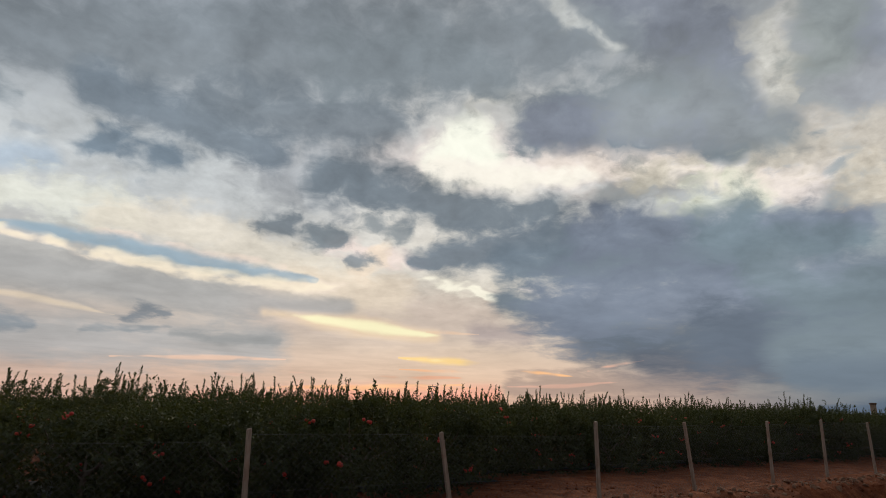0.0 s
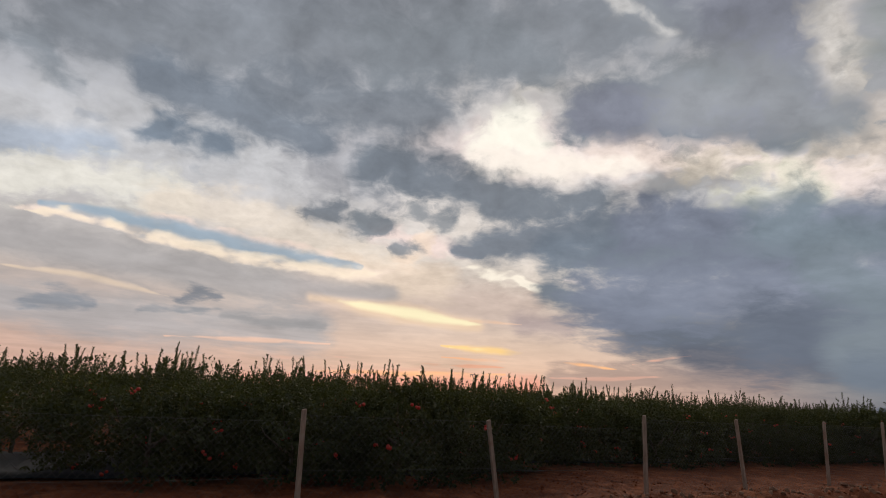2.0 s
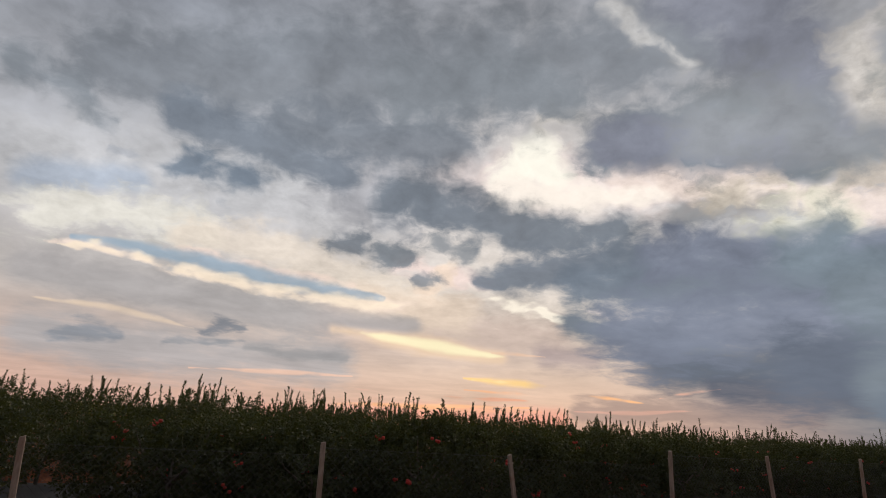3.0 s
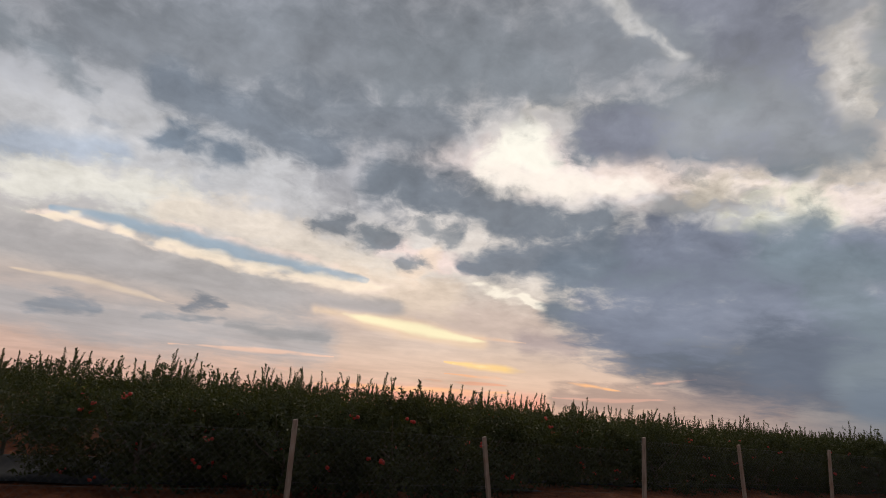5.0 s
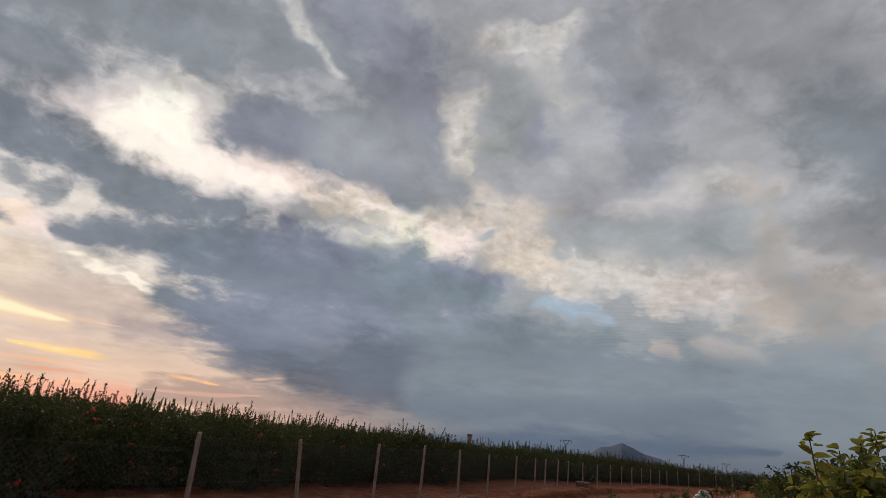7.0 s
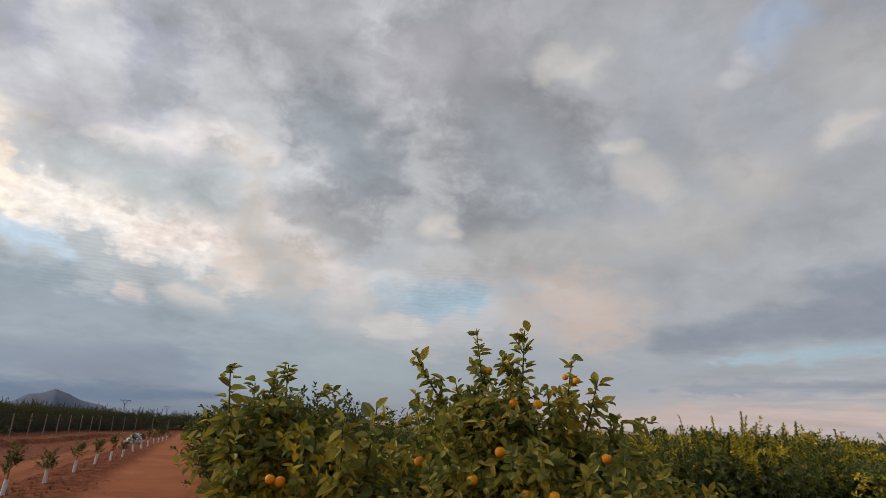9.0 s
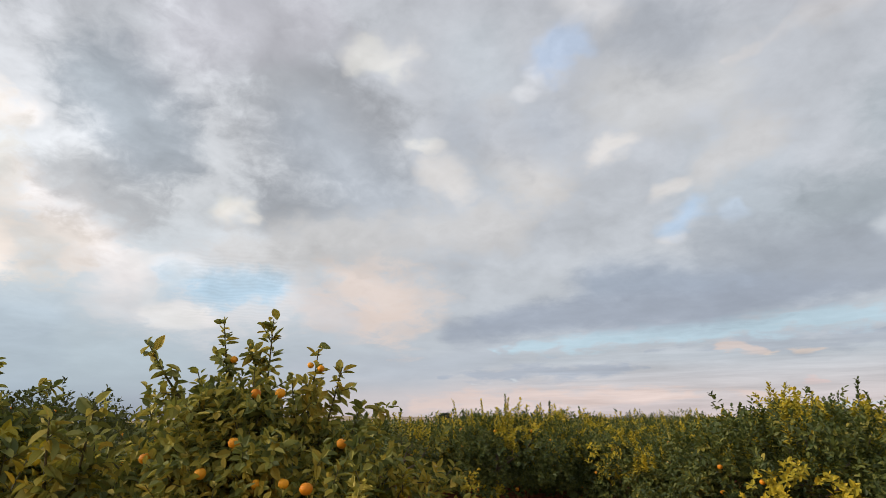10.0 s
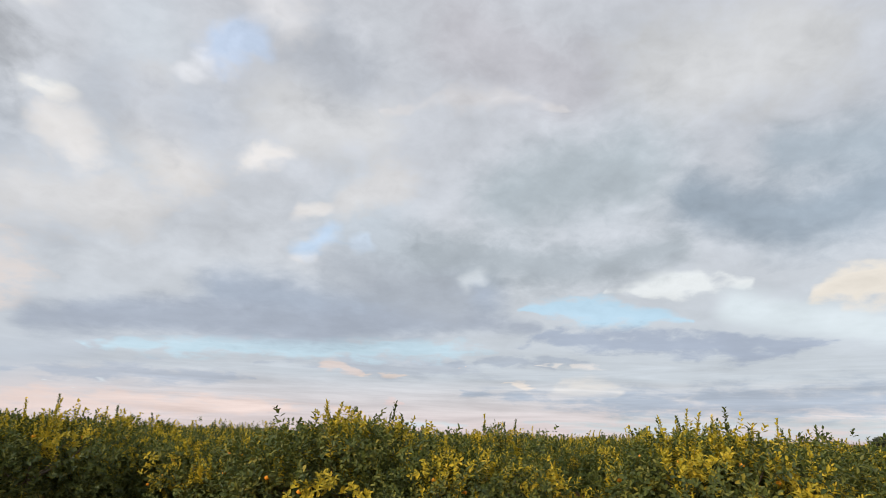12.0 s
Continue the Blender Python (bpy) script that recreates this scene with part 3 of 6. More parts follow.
    cloud((0.227, 0.235, 0.253), 0.7, 0.9, 1.15, (-108.6, 10.69, 0.02), (-112.4, 10.62, 0.03))
    cloud((0.303, 0.309, 0.329), 0.55, 1, 0.75, (-110.5, 11.98, 0.51), (-111.8, 12.06, 0.38))
    # rose streaks above the far trees
    cloud((1, 0.672, 0.287), 1, 0.8, 0.25, (58.8, 4.67, 0.12), (56.4, 4.57, 0.37), (53.2, 4.41, 0.41), (50.0, 4.14, 0.12))
    cloud((1, 0.761, 0.402), 1, 0.8, 0.25, (58.1, 4.56, 0.08), (55.4, 4.54, 0.21), (52.7, 4.34, 0.08))
    cloud((0.973, 0.527, 0.27), 1, 0.8, 0.25, (55.3, 4.22, 0.08), (49.5, 3.91, 0.24), (45.3, 3.54, 0.24), (42.3, 3.26, 0.08))
    cloud((0.922, 0.503, 0.296), 0.92, 0.8, 0.25, (58.5, 3.62, 0.08), (53.7, 3.59, 0.25), (50.0, 3.51, 0.08))
    cloud((0.905, 0.445, 0.287), 0.8, 0.8, 0.25, (64.4, 2.86, 0.08), (58.0, 2.87, 0.25), (52.1, 3.01, 0.08))
    cloud((0.905, 0.468, 0.296), 0.92, 0.8, 0.25, (68.5, 1.49, 0.12), (58.9, 1.79, 0.33), (51.5, 2.00, 0.08))
    cloud((0.807, 0.456, 0.342), 0.98, 0.8, 0.25, (41.1, 3.78, 0.08), (39.4, 4.17, 0.19), (37.8, 4.41, 0.22), (36.2, 4.67, 0.07))
    cloud((0.761, 0.434, 0.332), 0.69, 0.8, 0.25, (48.4, 2.21, 0.08), (43.3, 2.34, 0.23), (38.5, 2.84, 0.07))
    cloud((0.791, 0.503, 0.371), 0.69, 0.8, 0.25, (79.5, 1.41, 0.07), (72.6, 1.68, 0.24), (64.4, 2.55, 0.08))
    cloud((0.922, 0.672, 0.434), 0.55, 0.9, 0.3, (71.3, 8.21, 0.42), (63.7, 7.52, 1.08), (55.5, 6.72, 0.64))
    cloud((1, 0.888, 0.578), 1, 0.8, 0.3, (71.2, 8.22, 0.10), (66.5, 7.93, 0.48), (60.5, 7.35, 0.59), (54.8, 6.71, 0.16))
    cloud((0.871, 0.578, 0.402), 0.8, 0.8, 0.3, (56.3, 7.15, 0.11), (53.9, 7.10, 0.27), (51.2, 6.99, 0.08))
    cloud((0.871, 0.565, 0.423), 0.8, 0.8, 0.4, (83.5, 3.63, 0.09), (76.4, 3.91, 0.30), (69.2, 4.06, 0.08))
    cloud((0.807, 0.515, 0.392), 0.7, 0.8, 0.4, (81.9, 2.12, 0.09), (73.8, 2.56, 0.25), (66.5, 3.01, 0.08))
    cloud((1, 0.539, 0.262), 0.7, 0.8, 0.3, (70.6, 1.54, 0.10), (62.2, 1.87, 0.32), (52.6, 2.29, 0.11))
    cloud((0.776, 0.617, 0.479), 0.8, 0.9, 0.4, (96.5, 7.95, 0.12), (91.5, 7.95, 0.38), (87.3, 7.60, 0.36), (83.6, 7.04, 0.09))
    cloud((0.973, 0.823, 0.631), 0.7, 0.9, 0.6, (95.1, 12.28, 0.12), (91.5, 12.62, 0.34), (86.3, 12.19, 0.51), (79.0, 11.57, 0.55), (69.5, 10.97, 0.64), (64.6, 11.13, 0.32))
    out = sky["out"]
    # soft billows and fine fleece over all of it, quieter towards the horizon
    ripple = g.put("ShaderNodeTexWave", wave_type="BANDS", bands_direction="Z")
    g.plug(ripple.inputs["Vector"], g.vec("MULTIPLY", ball, (0.5, 0.9, 1.0)))
    for key, v in (("Scale", 26.0), ("Distortion", 9.0), ("Detail", 4.0), ("Detail Scale", 1.2)):
        ripple.inputs[key].default_value = v
    in_gap = g.math("MULTIPLY", g.span(g.math("ABSOLUTE", g.math("SUBTRACT", el, 12.0)), 1.5, 4.5, 1.0, 0.0), g.math("MAXIMUM", g.span(g.math("ABSOLUTE", g.math("SUBTRACT", az, 5.0)), 3.0, 7.0, 1.0, 0.0), g.span(g.math("ABSOLUTE", g.math("ADD", az, 26.0)), 3.0, 6.0, 1.0, 0.0)))
    calm = g.span(el, 1.0, 18.0, 0.30, 1.0)
    cell = g.put("ShaderNodeTexVoronoi", feature="SMOOTH_F1", normalize=True)
    g.plug(cell.inputs["Vector"], g.vec("ADD", ball, g.vec("SCALE", fine, scale=0.09)))
    for key, v in (("Scale", 9.5), ("Detail", 5.0), ("Roughness", 0.6), ("Lacunarity", 2.3), ("Smoothness", 0.5)):
        cell.inputs[key].default_value = v
    puff = g.span(cell.outputs["Distance"], 0.10, 0.52, 0.5, -0.5, smooth=False)
    strong = g.span(az, -40.0, 25.0, 0.55, 1.0)
    tone = g.math("ADD", g.math("MULTIPLY", g.math("SUBTRACT", swell, 0.5), 1.1), g.math("MULTIPLY", g.math("SUBTRACT", wool, 0.5), 0.55))
    tone = g.math("MULTIPLY", g.math("ADD", tone, g.math("MULTIPLY", puff, 0.10)), strong)
    tone = g.math("ADD", g.math("MULTIPLY", tone, calm), g.math("MULTIPLY", g.math("SUBTRACT", ripple.outputs[1], 0.5), g.math("MULTIPLY", in_gap, 0.055)))
    # curdled puffs in the thin bright cloud, level streaks low down
    grey = g.put("ShaderNodeRGBToBW")
    g.plug(grey.inputs[0], out)
    lum = grey.outputs[0]
    curd = g.noise(g.vec("ADD", ball, g.vec("SCALE", fine, scale=0.02)), 46.0, 4.0, 0.55)
    curdled = g.math("MULTIPLY", g.math("MULTIPLY", g.span(lum, 0.38, 0.6), g.span(az, -28.0, 0.0)), g.span(el, 5.0, 12.0))
    tone = g.math("ADD", tone, g.math("MULTIPLY", g.math("SUBTRACT", curd, 0.5), g.math("MULTIPLY", curdled, g.span(az, 30.0, 60.0, 0.95, 0.5))))
    streak = g.noise(g.xyz(g.math("MULTIPLY", az, 0.09), g.math("MULTIPLY", el, 1.25), 4.0), 1.0, 5.0, 0.6, distort=0.4)
    level = g.math("MULTIPLY", g.span(el, 3.0, 11.0, 1.0, 0.0), g.math("MAXIMUM", g.span(az, -40.0, -62.0, 0.05, 0.75), g.span(az, 35.0, 60.0, 0.0, 0.55)))
    tone = g.math("ADD", tone, g.math("MULTIPLY", g.math("SUBTRACT", streak, 0.5), level))
    tone = g.math("MULTIPLY", tone, g.span(lum, 0.50, 1.0, 1.0, 0.25))
    out = g.vec("SCALE", out, scale=g.math("ADD", tone, 1.0))
    # the ground's side of the sphere
    out = g.mix(g.span(el, -1.5, -0.2, 1.0, 0.0), out, (0.10, 0.08, 0.07, 1))
    bg = g.put("ShaderNodeBackground")
    g.plug(bg.inputs[0], out)
    bg.inputs[1].default_value = 1.0
    g.plug(g.put("ShaderNodeOutputWorld").inputs[0], bg.outputs[0])
    world.cycles.sampling_method = "MANUAL"
    world.cycles.sample_map_resolution = 512


build_sky()
lamp = bpy.data.lights.new("sun", "SUN")
lamp.energy, lamp.angle, lamp.color = 1.6, radians(18), (1.0, 0.84, 0.66)
sun_ob = new("sun", lamp)
sun_ob.matrix_world = look((60 * math.cos(radians(SUN_AZ)), 60 * math.sin(radians(SUN_AZ)), 27), (0, 0, 0))


# ------------------------------------------------------------------ materials
def material(name, build):
    m = bpy.data.materials.new(name)
    m.use_nodes = True
    g = Nodes(m.node_tree)
    p = g.put("ShaderNodeBsdfPrincipled")
    shader = build(g, p) or p.outputs[0]
    g.plug(g.put("ShaderNodeOutputMaterial").inputs[0], shader)
    return m


def bump(g, p, height, strength, distance):
    b = g.put("ShaderNodeBump")
    b.inputs["Strength"].default_value, b.inputs["Distance"].default_value = strength, distance
    g.plug(b.inputs["Height"], height)
    g.plug(p.inputs["Normal"], b.outputs[0])


def leaf_material(name, stops, rough=0.42, through_light=0.16, per_object=False):
    def build(g, p):
        pos = g.put("ShaderNodeNewGeometry")
        pick = g.put("ShaderNodeObjectInfo").outputs["Random"] if per_object else pos.outputs["Random Per Island"]
        patch = g.noise(pos.outputs["Position"], 3.4, 2.0, 0.5)
        broad = g.noise(pos.outputs["Position"], 0.7, 2.0, 0.5)
        v = g.math("ADD", g.math("MULTIPLY", g.math("POWER", pick, 1.5), 0.70), g.math("MULTIPLY", g.math("SUBTRACT", patch, 0.36), 1.0))
        v = g.math("ADD", v, g.math("MULTIPLY", g.math("SUBTRACT", broad, 0.5), 0.7), clamp=True)
        col = g.ramp(v, stops)
        spot = g.noise(pos.outputs["Position"], 95.0, 3.0, 0.6)
        col = g.mix(g.span(spot, 0.50, 0.75, 0.0, 0.35), col, (0.16, 0.13, 0.035, 1))
        g.plug(p.inputs["Base Color"], col)
        g.plug(p.inputs["Roughness"], g.span(spot, 0.3, 0.7, rough - 0.08, rough + 0.16))
        p.inputs["Specular IOR Level"].default_value = 0.26
        t = g.put("ShaderNodeBsdfTranslucent")
        g.plug(t.inputs[0], g.mix(0.5, col, (0.22, 0.24, 0.03, 1)))
        s = g.put("ShaderNodeMixShader")
        s.inputs[0].default_value = through_light
        g.plug(s.inputs[1], p.outputs[0])
        g.plug(s.inputs[2], t.outputs[0])
        return s.outputs[0]
    return material(name, build)


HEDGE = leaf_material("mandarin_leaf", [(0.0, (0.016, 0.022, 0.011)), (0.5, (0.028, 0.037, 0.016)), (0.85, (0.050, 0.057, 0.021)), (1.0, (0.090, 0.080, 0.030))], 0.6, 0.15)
LEAF = leaf_material("citrus_leaf", [(0.0, (0.026, 0.048, 0.016)), (0.3, (0.056, 0.080, 0.021)), (0.6, (0.100, 0.122, 0.028)), (0.85, (0.175, 0.178, 0.036)), (1.0, (0.30, 0.25, 0.04))], 0.5)
LEAF_ONE = leaf_material("citrus_leaf_large", [(0.0, (0.074, 0.100, 0.030)), (0.3, (0.175, 0.190, 0.046)), (0.65, (0.36, 0.31, 0.055)), (1.0, (0.54, 0.39, 0.055))], 0.5, 0.30, per_object=True)
NEAR_LEAF = leaf_material("near_citrus_leaf", [(0.0, (0.084, 0.112, 0.034)), (0.25, (0.195, 0.212, 0.054)), (0.5, (0.36, 0.32, 0.062)), (0.85, (0.50, 0.38, 0.062)), (1.0, (0.60, 0.42, 0.06))], 0.5, 0.30)
YOUNG = leaf_material("young_yellow_leaf", [(0.0, (0.24, 0.22, 0.022)), (0.5, (0.46, 0.365, 0.028)), (1.0, (0.62, 0.44, 0.034))], 0.55, 0.22)


def bark_build(g, p):
    pos = g.put("ShaderNodeNewGeometry").outputs["Position"]
    n = g.noise(g.vec("MULTIPLY", pos, (60.0, 60.0, 12.0)), 1.0, 5.0, 0.6)
    g.plug(p.inputs["Base Color"], g.ramp(n, [(0.3, (0.055, 0.042, 0.03)), (0.7, (0.16, 0.13, 0.095))]))
    p.inputs["Roughness"].default_value = 0.85
    bump(g, p, n, 0.6, 0.01)


def twig_build(g, p):
    n = g.noise(g.put("ShaderNodeNewGeometry").outputs["Position"], 40.0, 3.0)
    g.plug(p.inputs["Base Color"], g.ramp(n, [(0.3, (0.05, 0.06, 0.02)), (0.7, (0.11, 0.10, 0.04))]))
    p.inputs["Roughness"].default_value = 0.7


def fruit_build(lo, hi):
    def build(g, p):
        pos = g.put("ShaderNodeNewGeometry").outputs["Position"]
        tone = g.math("ADD", g.math("MULTIPLY", g.put("ShaderNodeObjectInfo").outputs["Random"], 0.7), g.math("MULTIPLY", g.noise(pos, 18.0, 2.0), 0.3))
        g.plug(p.inputs["Base Color"], g.mix(tone, (*lo, 1), (*hi, 1)))
        p.inputs["Roughness"].default_value = 0.5
        p.inputs["Specular IOR Level"].default_value = 0.25
        bump(g, p, g.noise(pos, 420.0, 2.0), 0.35, 0.002)
    return build


def soil_build(g, p):
    pos = g.put("ShaderNodeNewGeometry").outputs["Position"]
    sep = g.put("ShaderNodeSeparateXYZ")
    g.plug(sep.inputs[0], pos)
    x, y, _ = sep.outputs
    big = g.noise(pos, 0.35, 4.0, 0.6)
    mid = g.noise(pos, 2.6, 6.0, 0.65)
    fine = g.noise(pos, 26.0, 8.0, 0.75)
    grit = g.put("ShaderNodeTexVoronoi", feature="F1")
    g.plug(grit.inputs["Vector"], g.vec("ADD", pos, g.vec("SCALE", g.noise(pos, 9.0, 3.0, out=1), scale=0.12)))
    grit.inputs["Scale"].default_value = 26.0
    # packed farm track, tilled strip, second track
    edge = g.math("MULTIPLY", g.math("SUBTRACT", mid, 0.5), 1.1)
    across = g.math("ADD", g.math("ADD", y, g.math("MULTIPLY", x, 0.085)), edge)
    road = g.math("MULTIPLY", g.span(across, -2.4, -1.2), g.span(across, 2.2, 2.9, 1.0, 0.0))
    rut = g.math("MULTIPLY", g.span(across, 4.3, 4.9), g.span(across, 5.7, 6.6, 1.0, 0.0))
    col = g.ramp(g.math("ADD", g.math("MULTIPLY", mid, 0.6), g.math("MULTIPLY", fine, 0.4)),
                 [(0.36, (0.072, 0.020, 0.008)), (0.5, (0.168, 0.046, 0.017)), (0.62, (0.29, 0.096, 0.040))])
    packed = g.ramp(g.math("ADD", g.math("MULTIPLY", big, 0.55), g.math("MULTIPLY", fine, 0.45)),
                    [(0.36, (0.25, 0.078, 0.031)), (0.52, (0.375, 0.126, 0.051)), (0.66, (0.48, 0.185, 0.085))])
    col = g.mix(g.math("MULTIPLY", road, 0.9), col, packed)
    col = g.mix(g.math("MULTIPLY", rut, 0.6), col, packed)
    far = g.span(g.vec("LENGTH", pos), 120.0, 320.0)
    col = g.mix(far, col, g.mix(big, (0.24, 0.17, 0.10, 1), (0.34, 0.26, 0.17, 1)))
    stones = g.span(grit.outputs["Distance"], 0.10, 0.22, 1.0, 0.0)
    col = g.mix(g.math("MULTIPLY", stones, g.span(mid, 0.5, 0.7, 0.0, 0.4)), col, (0.34, 0.22, 0.16, 1))
    g.plug(p.inputs["Base Color"], col)
    p.inputs["Roughness"].default_value = 0.95
    p.inputs["Specular IOR Level"].default_value = 0.15
    h = g.math("ADD", g.math("MULTIPLY", mid, 0.6), g.math("ADD", g.math("MULTIPLY", fine, 0.35), g.math("MULTIPLY", stones, 0.15)))
    bump(g, p, h, 1.0, 0.09)


def stone_build(g, p):
    pos = g.put("ShaderNodeNewGeometry").outputs["Position"]
    n = g.noise(pos, 14.0, 5.0, 0.65)
    tone = g.put("ShaderNodeObjectInfo").outputs["Random"]
    c = g.mix(tone, (0.17, 0.080, 0.045, 1), (0.29, 0.175, 0.11, 1))
    g.plug(p.inputs["Base Color"], g.mix(g.span(n, 0.4, 0.7), c, (0.15, 0.062, 0.036, 1)))
    p.inputs["Roughness"].default_value = 0.9
    bump(g, p, n, 0.6, 0.03)


def post_build(g, p):
    pos = g.put("ShaderNodeNewGeometry").outputs["Position"]
    n = g.noise(g.vec("MULTIPLY", pos, (30.0, 30.0, 5.0)), 1.0, 6.0, 0.65)
    dirt = g.noise(pos, 3.0, 4.0)
    c = g.ramp(n, [(0.25, (0.19, 0.135, 0.10)), (0.55, (0.32, 0.245, 0.195)), (0.8, (0.44, 0.36, 0.30))])
    g.plug(p.inputs["Base Color"], g.mix(g.span(dirt, 0.45, 0.7, 0.0, 0.5), c, (0.26, 0.13, 0.08, 1)))
    p.inputs["Roughness"].default_value = 0.85
    bump(g, p, n, 0.5, 0.008)


def plain_build(colour, rough, metal=0.0, scale=20.0, vary=0.25):
    def build(g, p):
        n = g.noise(g.put("ShaderNodeNewGeometry").outputs["Position"], scale, 5.0, 0.6)
        dark = tuple(c * (1 - vary) for c in colour)
        g.plug(p.inputs["Base Color"], g.mix(g.span(n, 0.3, 0.7), (*dark, 1), (*colour, 1)))
        p.inputs["Roughness"].default_value, p.inputs["Metallic"].default_value = rough, metal
        bump(g, p, n, 0.25, 0.01)
    return build


BARK, TWIG = material("bark", bark_build), material("green_twig", twig_build)
ORANGE = material("orange_rind", fruit_build((0.64, 0.20, 0.012), (0.78, 0.36, 0.02)))
RED_FRUIT = material("mandarin_rind", fruit_build((0.42, 0.030, 0.026), (0.62, 0.075, 0.050)))
SOIL, STONE, POST = material("red_soil", soil_build), material("limestone", stone_build), material("weathered_post", post_build)
WIRE = material("galvanised_wire", plain_build((0.115, 0.108, 0.105), 0.65, 0.3))
TUBE = material("white_guard_tube", plain_build((0.72, 0.70, 0.68), 0.6, 0.0, 8.0, 0.18))
CLOTH = material("ground_cloth", plain_build((0.014, 0.015, 0.021), 0.9, 0.0, 3.0, 0.5))
CONCRETE = material("concrete", plain_build((0.17, 0.10, 0.07), 0.9, 0.0, 6.0, 0.35))
STEEL = material("pylon_steel", plain_build((0.14, 0.14, 0.15), 0.6, 0.3, 2.0))
# the mountain's base colour has the blue-grey of distance haze painted in
HAZED_ROCK = material("haze_tinted_mountain", plain_build((0.066, 0.096, 0.160), 1.0, 0.0, 0.012, 0.12))
FIELD = material("dry_hill", plain_build((0.36, 0.28, 0.20), 1.0, 0.0, 0.03, 0.3))
WALL = material("pale_plaster", plain_build((0.55, 0.46, 0.38), 0.9, 0.0, 1.0, 0.2))
FAR_LEAF = material("far_foliage", plain_build((0.035, 0.05, 0.025), 0.8, 0.0, 1.5, 0.5))


# ------------------------------------------------------------------ mesh helpers
def raw_mesh(name, verts, faces, mats, index=None, smooth=False):
    """verts (n, 3); faces (m, k) of one size."""
    me = bpy.data.meshes.new(name)
    verts, faces = np.asarray(verts, np.float32), np.asarray(faces, np.int32)
    me.vertices.add(len(verts))
    me.vertices.foreach_set("co", verts.ravel())
    m, k = faces.shape
    me.loops.add(m * k)
    me.loops.foreach_set("vertex_index", faces.ravel())
    me.polygons.add(m)
    me.polygons.foreach_set("loop_start", np.arange(0, m * k, k, dtype=np.int32))
    if index is not None:
        me.polygons.foreach_set("material_index", np.asarray(index, np.int32))
    me.polygons.foreach_set("use_smooth", np.full(m, smooth))
    for mat in mats:
        me.materials.append(mat)
    me.update(calc_edges=True)
    return me


def part(name, me, parent, label="", at=None):
    ob = new(name, me)
    ob.parent = parent
    if at is not None:
        ob.matrix_basis = at
    if label:
        tagged(ob, label=label)
    return ob


def unit(v):
    v = np.asarray(v, float)
    return v / (np.linalg.norm(v, axis=-1, keepdims=True) + 1e-9)


def tubes(paths, sides=5):
    """Round stems along paths of (points, radii): verts and quads."""
    vs, fs, base = [], [], 0
    for pts, rad in paths:
        pts, rad = np.asarray(pts, float), np.asarray(rad, float)
        t = unit(np.gradient(pts, axis=0))
        ref = np.where(np.abs(t[:, 2:3]) > 0.9, np.array([[1.0, 0, 0]]), np.array([[0, 0, 1.0]]))
        a = unit(np.cross(t, ref))
        b = np.cross(t, a)
        th = np.arange(sides) * 2 * np.pi / sides
        ring = pts[:, None] + rad[:, None, None] * (a[:, None] * np.cos(th)[None, :, None] + b[:, None] * np.sin(th)[None, :, None])
        n = len(pts)
        vs.append(ring.reshape(-1, 3))
        i = np.arange(n - 1)[:, None] * sides + np.arange(sides)[None]
        j = np.arange(n - 1)[:, None] * sides + (np.arange(sides)[None] + 1) % sides
        fs.append(np.stack([i, j, j + sides, i + sides], -1).reshape(-1, 4) + base)
        base += n * sides
    return np.concatenate(vs), np.concatenate(fs)


def leaf_blades(base, way, up, length, width, rich=True):
    """Folded, drooping, pointed blades: verts and faces, two halves a leaf."""
    way = unit(way)
    side = unit(np.cross(way, up))
    up = np.cross(side, way)
    L, W = np.asarray(length)[:, None], np.asarray(width)[:, None]
    n = len(base)
    if rich == 2:
        curl = np.random.default_rng(n).uniform(-0.25, 0.95, (n, 1))
        cup = np.random.default_rng(n + 1).uniform(0.5, 2.2, (n, 1))
        half = [(0.14, 0.24, 0.10), (0.36, 0.48, 0.15), (0.66, 0.46, 0.10), (0.88, 0.22, -0.02)]
        rows = [(0, 0, 0)] + half + [(1.0, 0, -0.14)] + [(a, -b, c) for a, b, c in half[::-1]]
        v = np.stack([base + way * L * (a - 0.12 * curl * a * a) + side * W * b * (1.12 - 0.12 * cup) + up * W * (c * cup - curl * a * a) for a, b, c in rows], 1)
        f = np.array([[0, 5, 4, 3, 2, 1], [0, 9, 8, 7, 6, 5]])
    elif rich:
        rows = [(0, 0, 0), (0.32, 0.47, 0.16), (0.76, 0.40, 0.10), (1.0, 0, -0.16), (0.76, -0.40, 0.10), (0.32, -0.47, 0.16)]
        v = np.stack([base + way * L * a + side * W * b + up * W * c for a, b, c in rows], 1)
        f = np.array([[0, 3, 2, 1], [0, 5, 4, 3]])
    else:
        rows = [(0, 0, 0), (0.55, 0.50, 0.14), (1.0, 0, -0.12), (0.55, -0.50, 0.14)]
        v = np.stack([base + way * L * a + side * W * b + up * W * c for a, b, c in rows], 1)
        f = np.array([[0, 2, 1], [0, 3, 2]])
    k = v.shape[1]
    return v.reshape(-1, 3), (f[None] + np.arange(n)[:, None, None] * k).reshape(-1, f.shape[1])


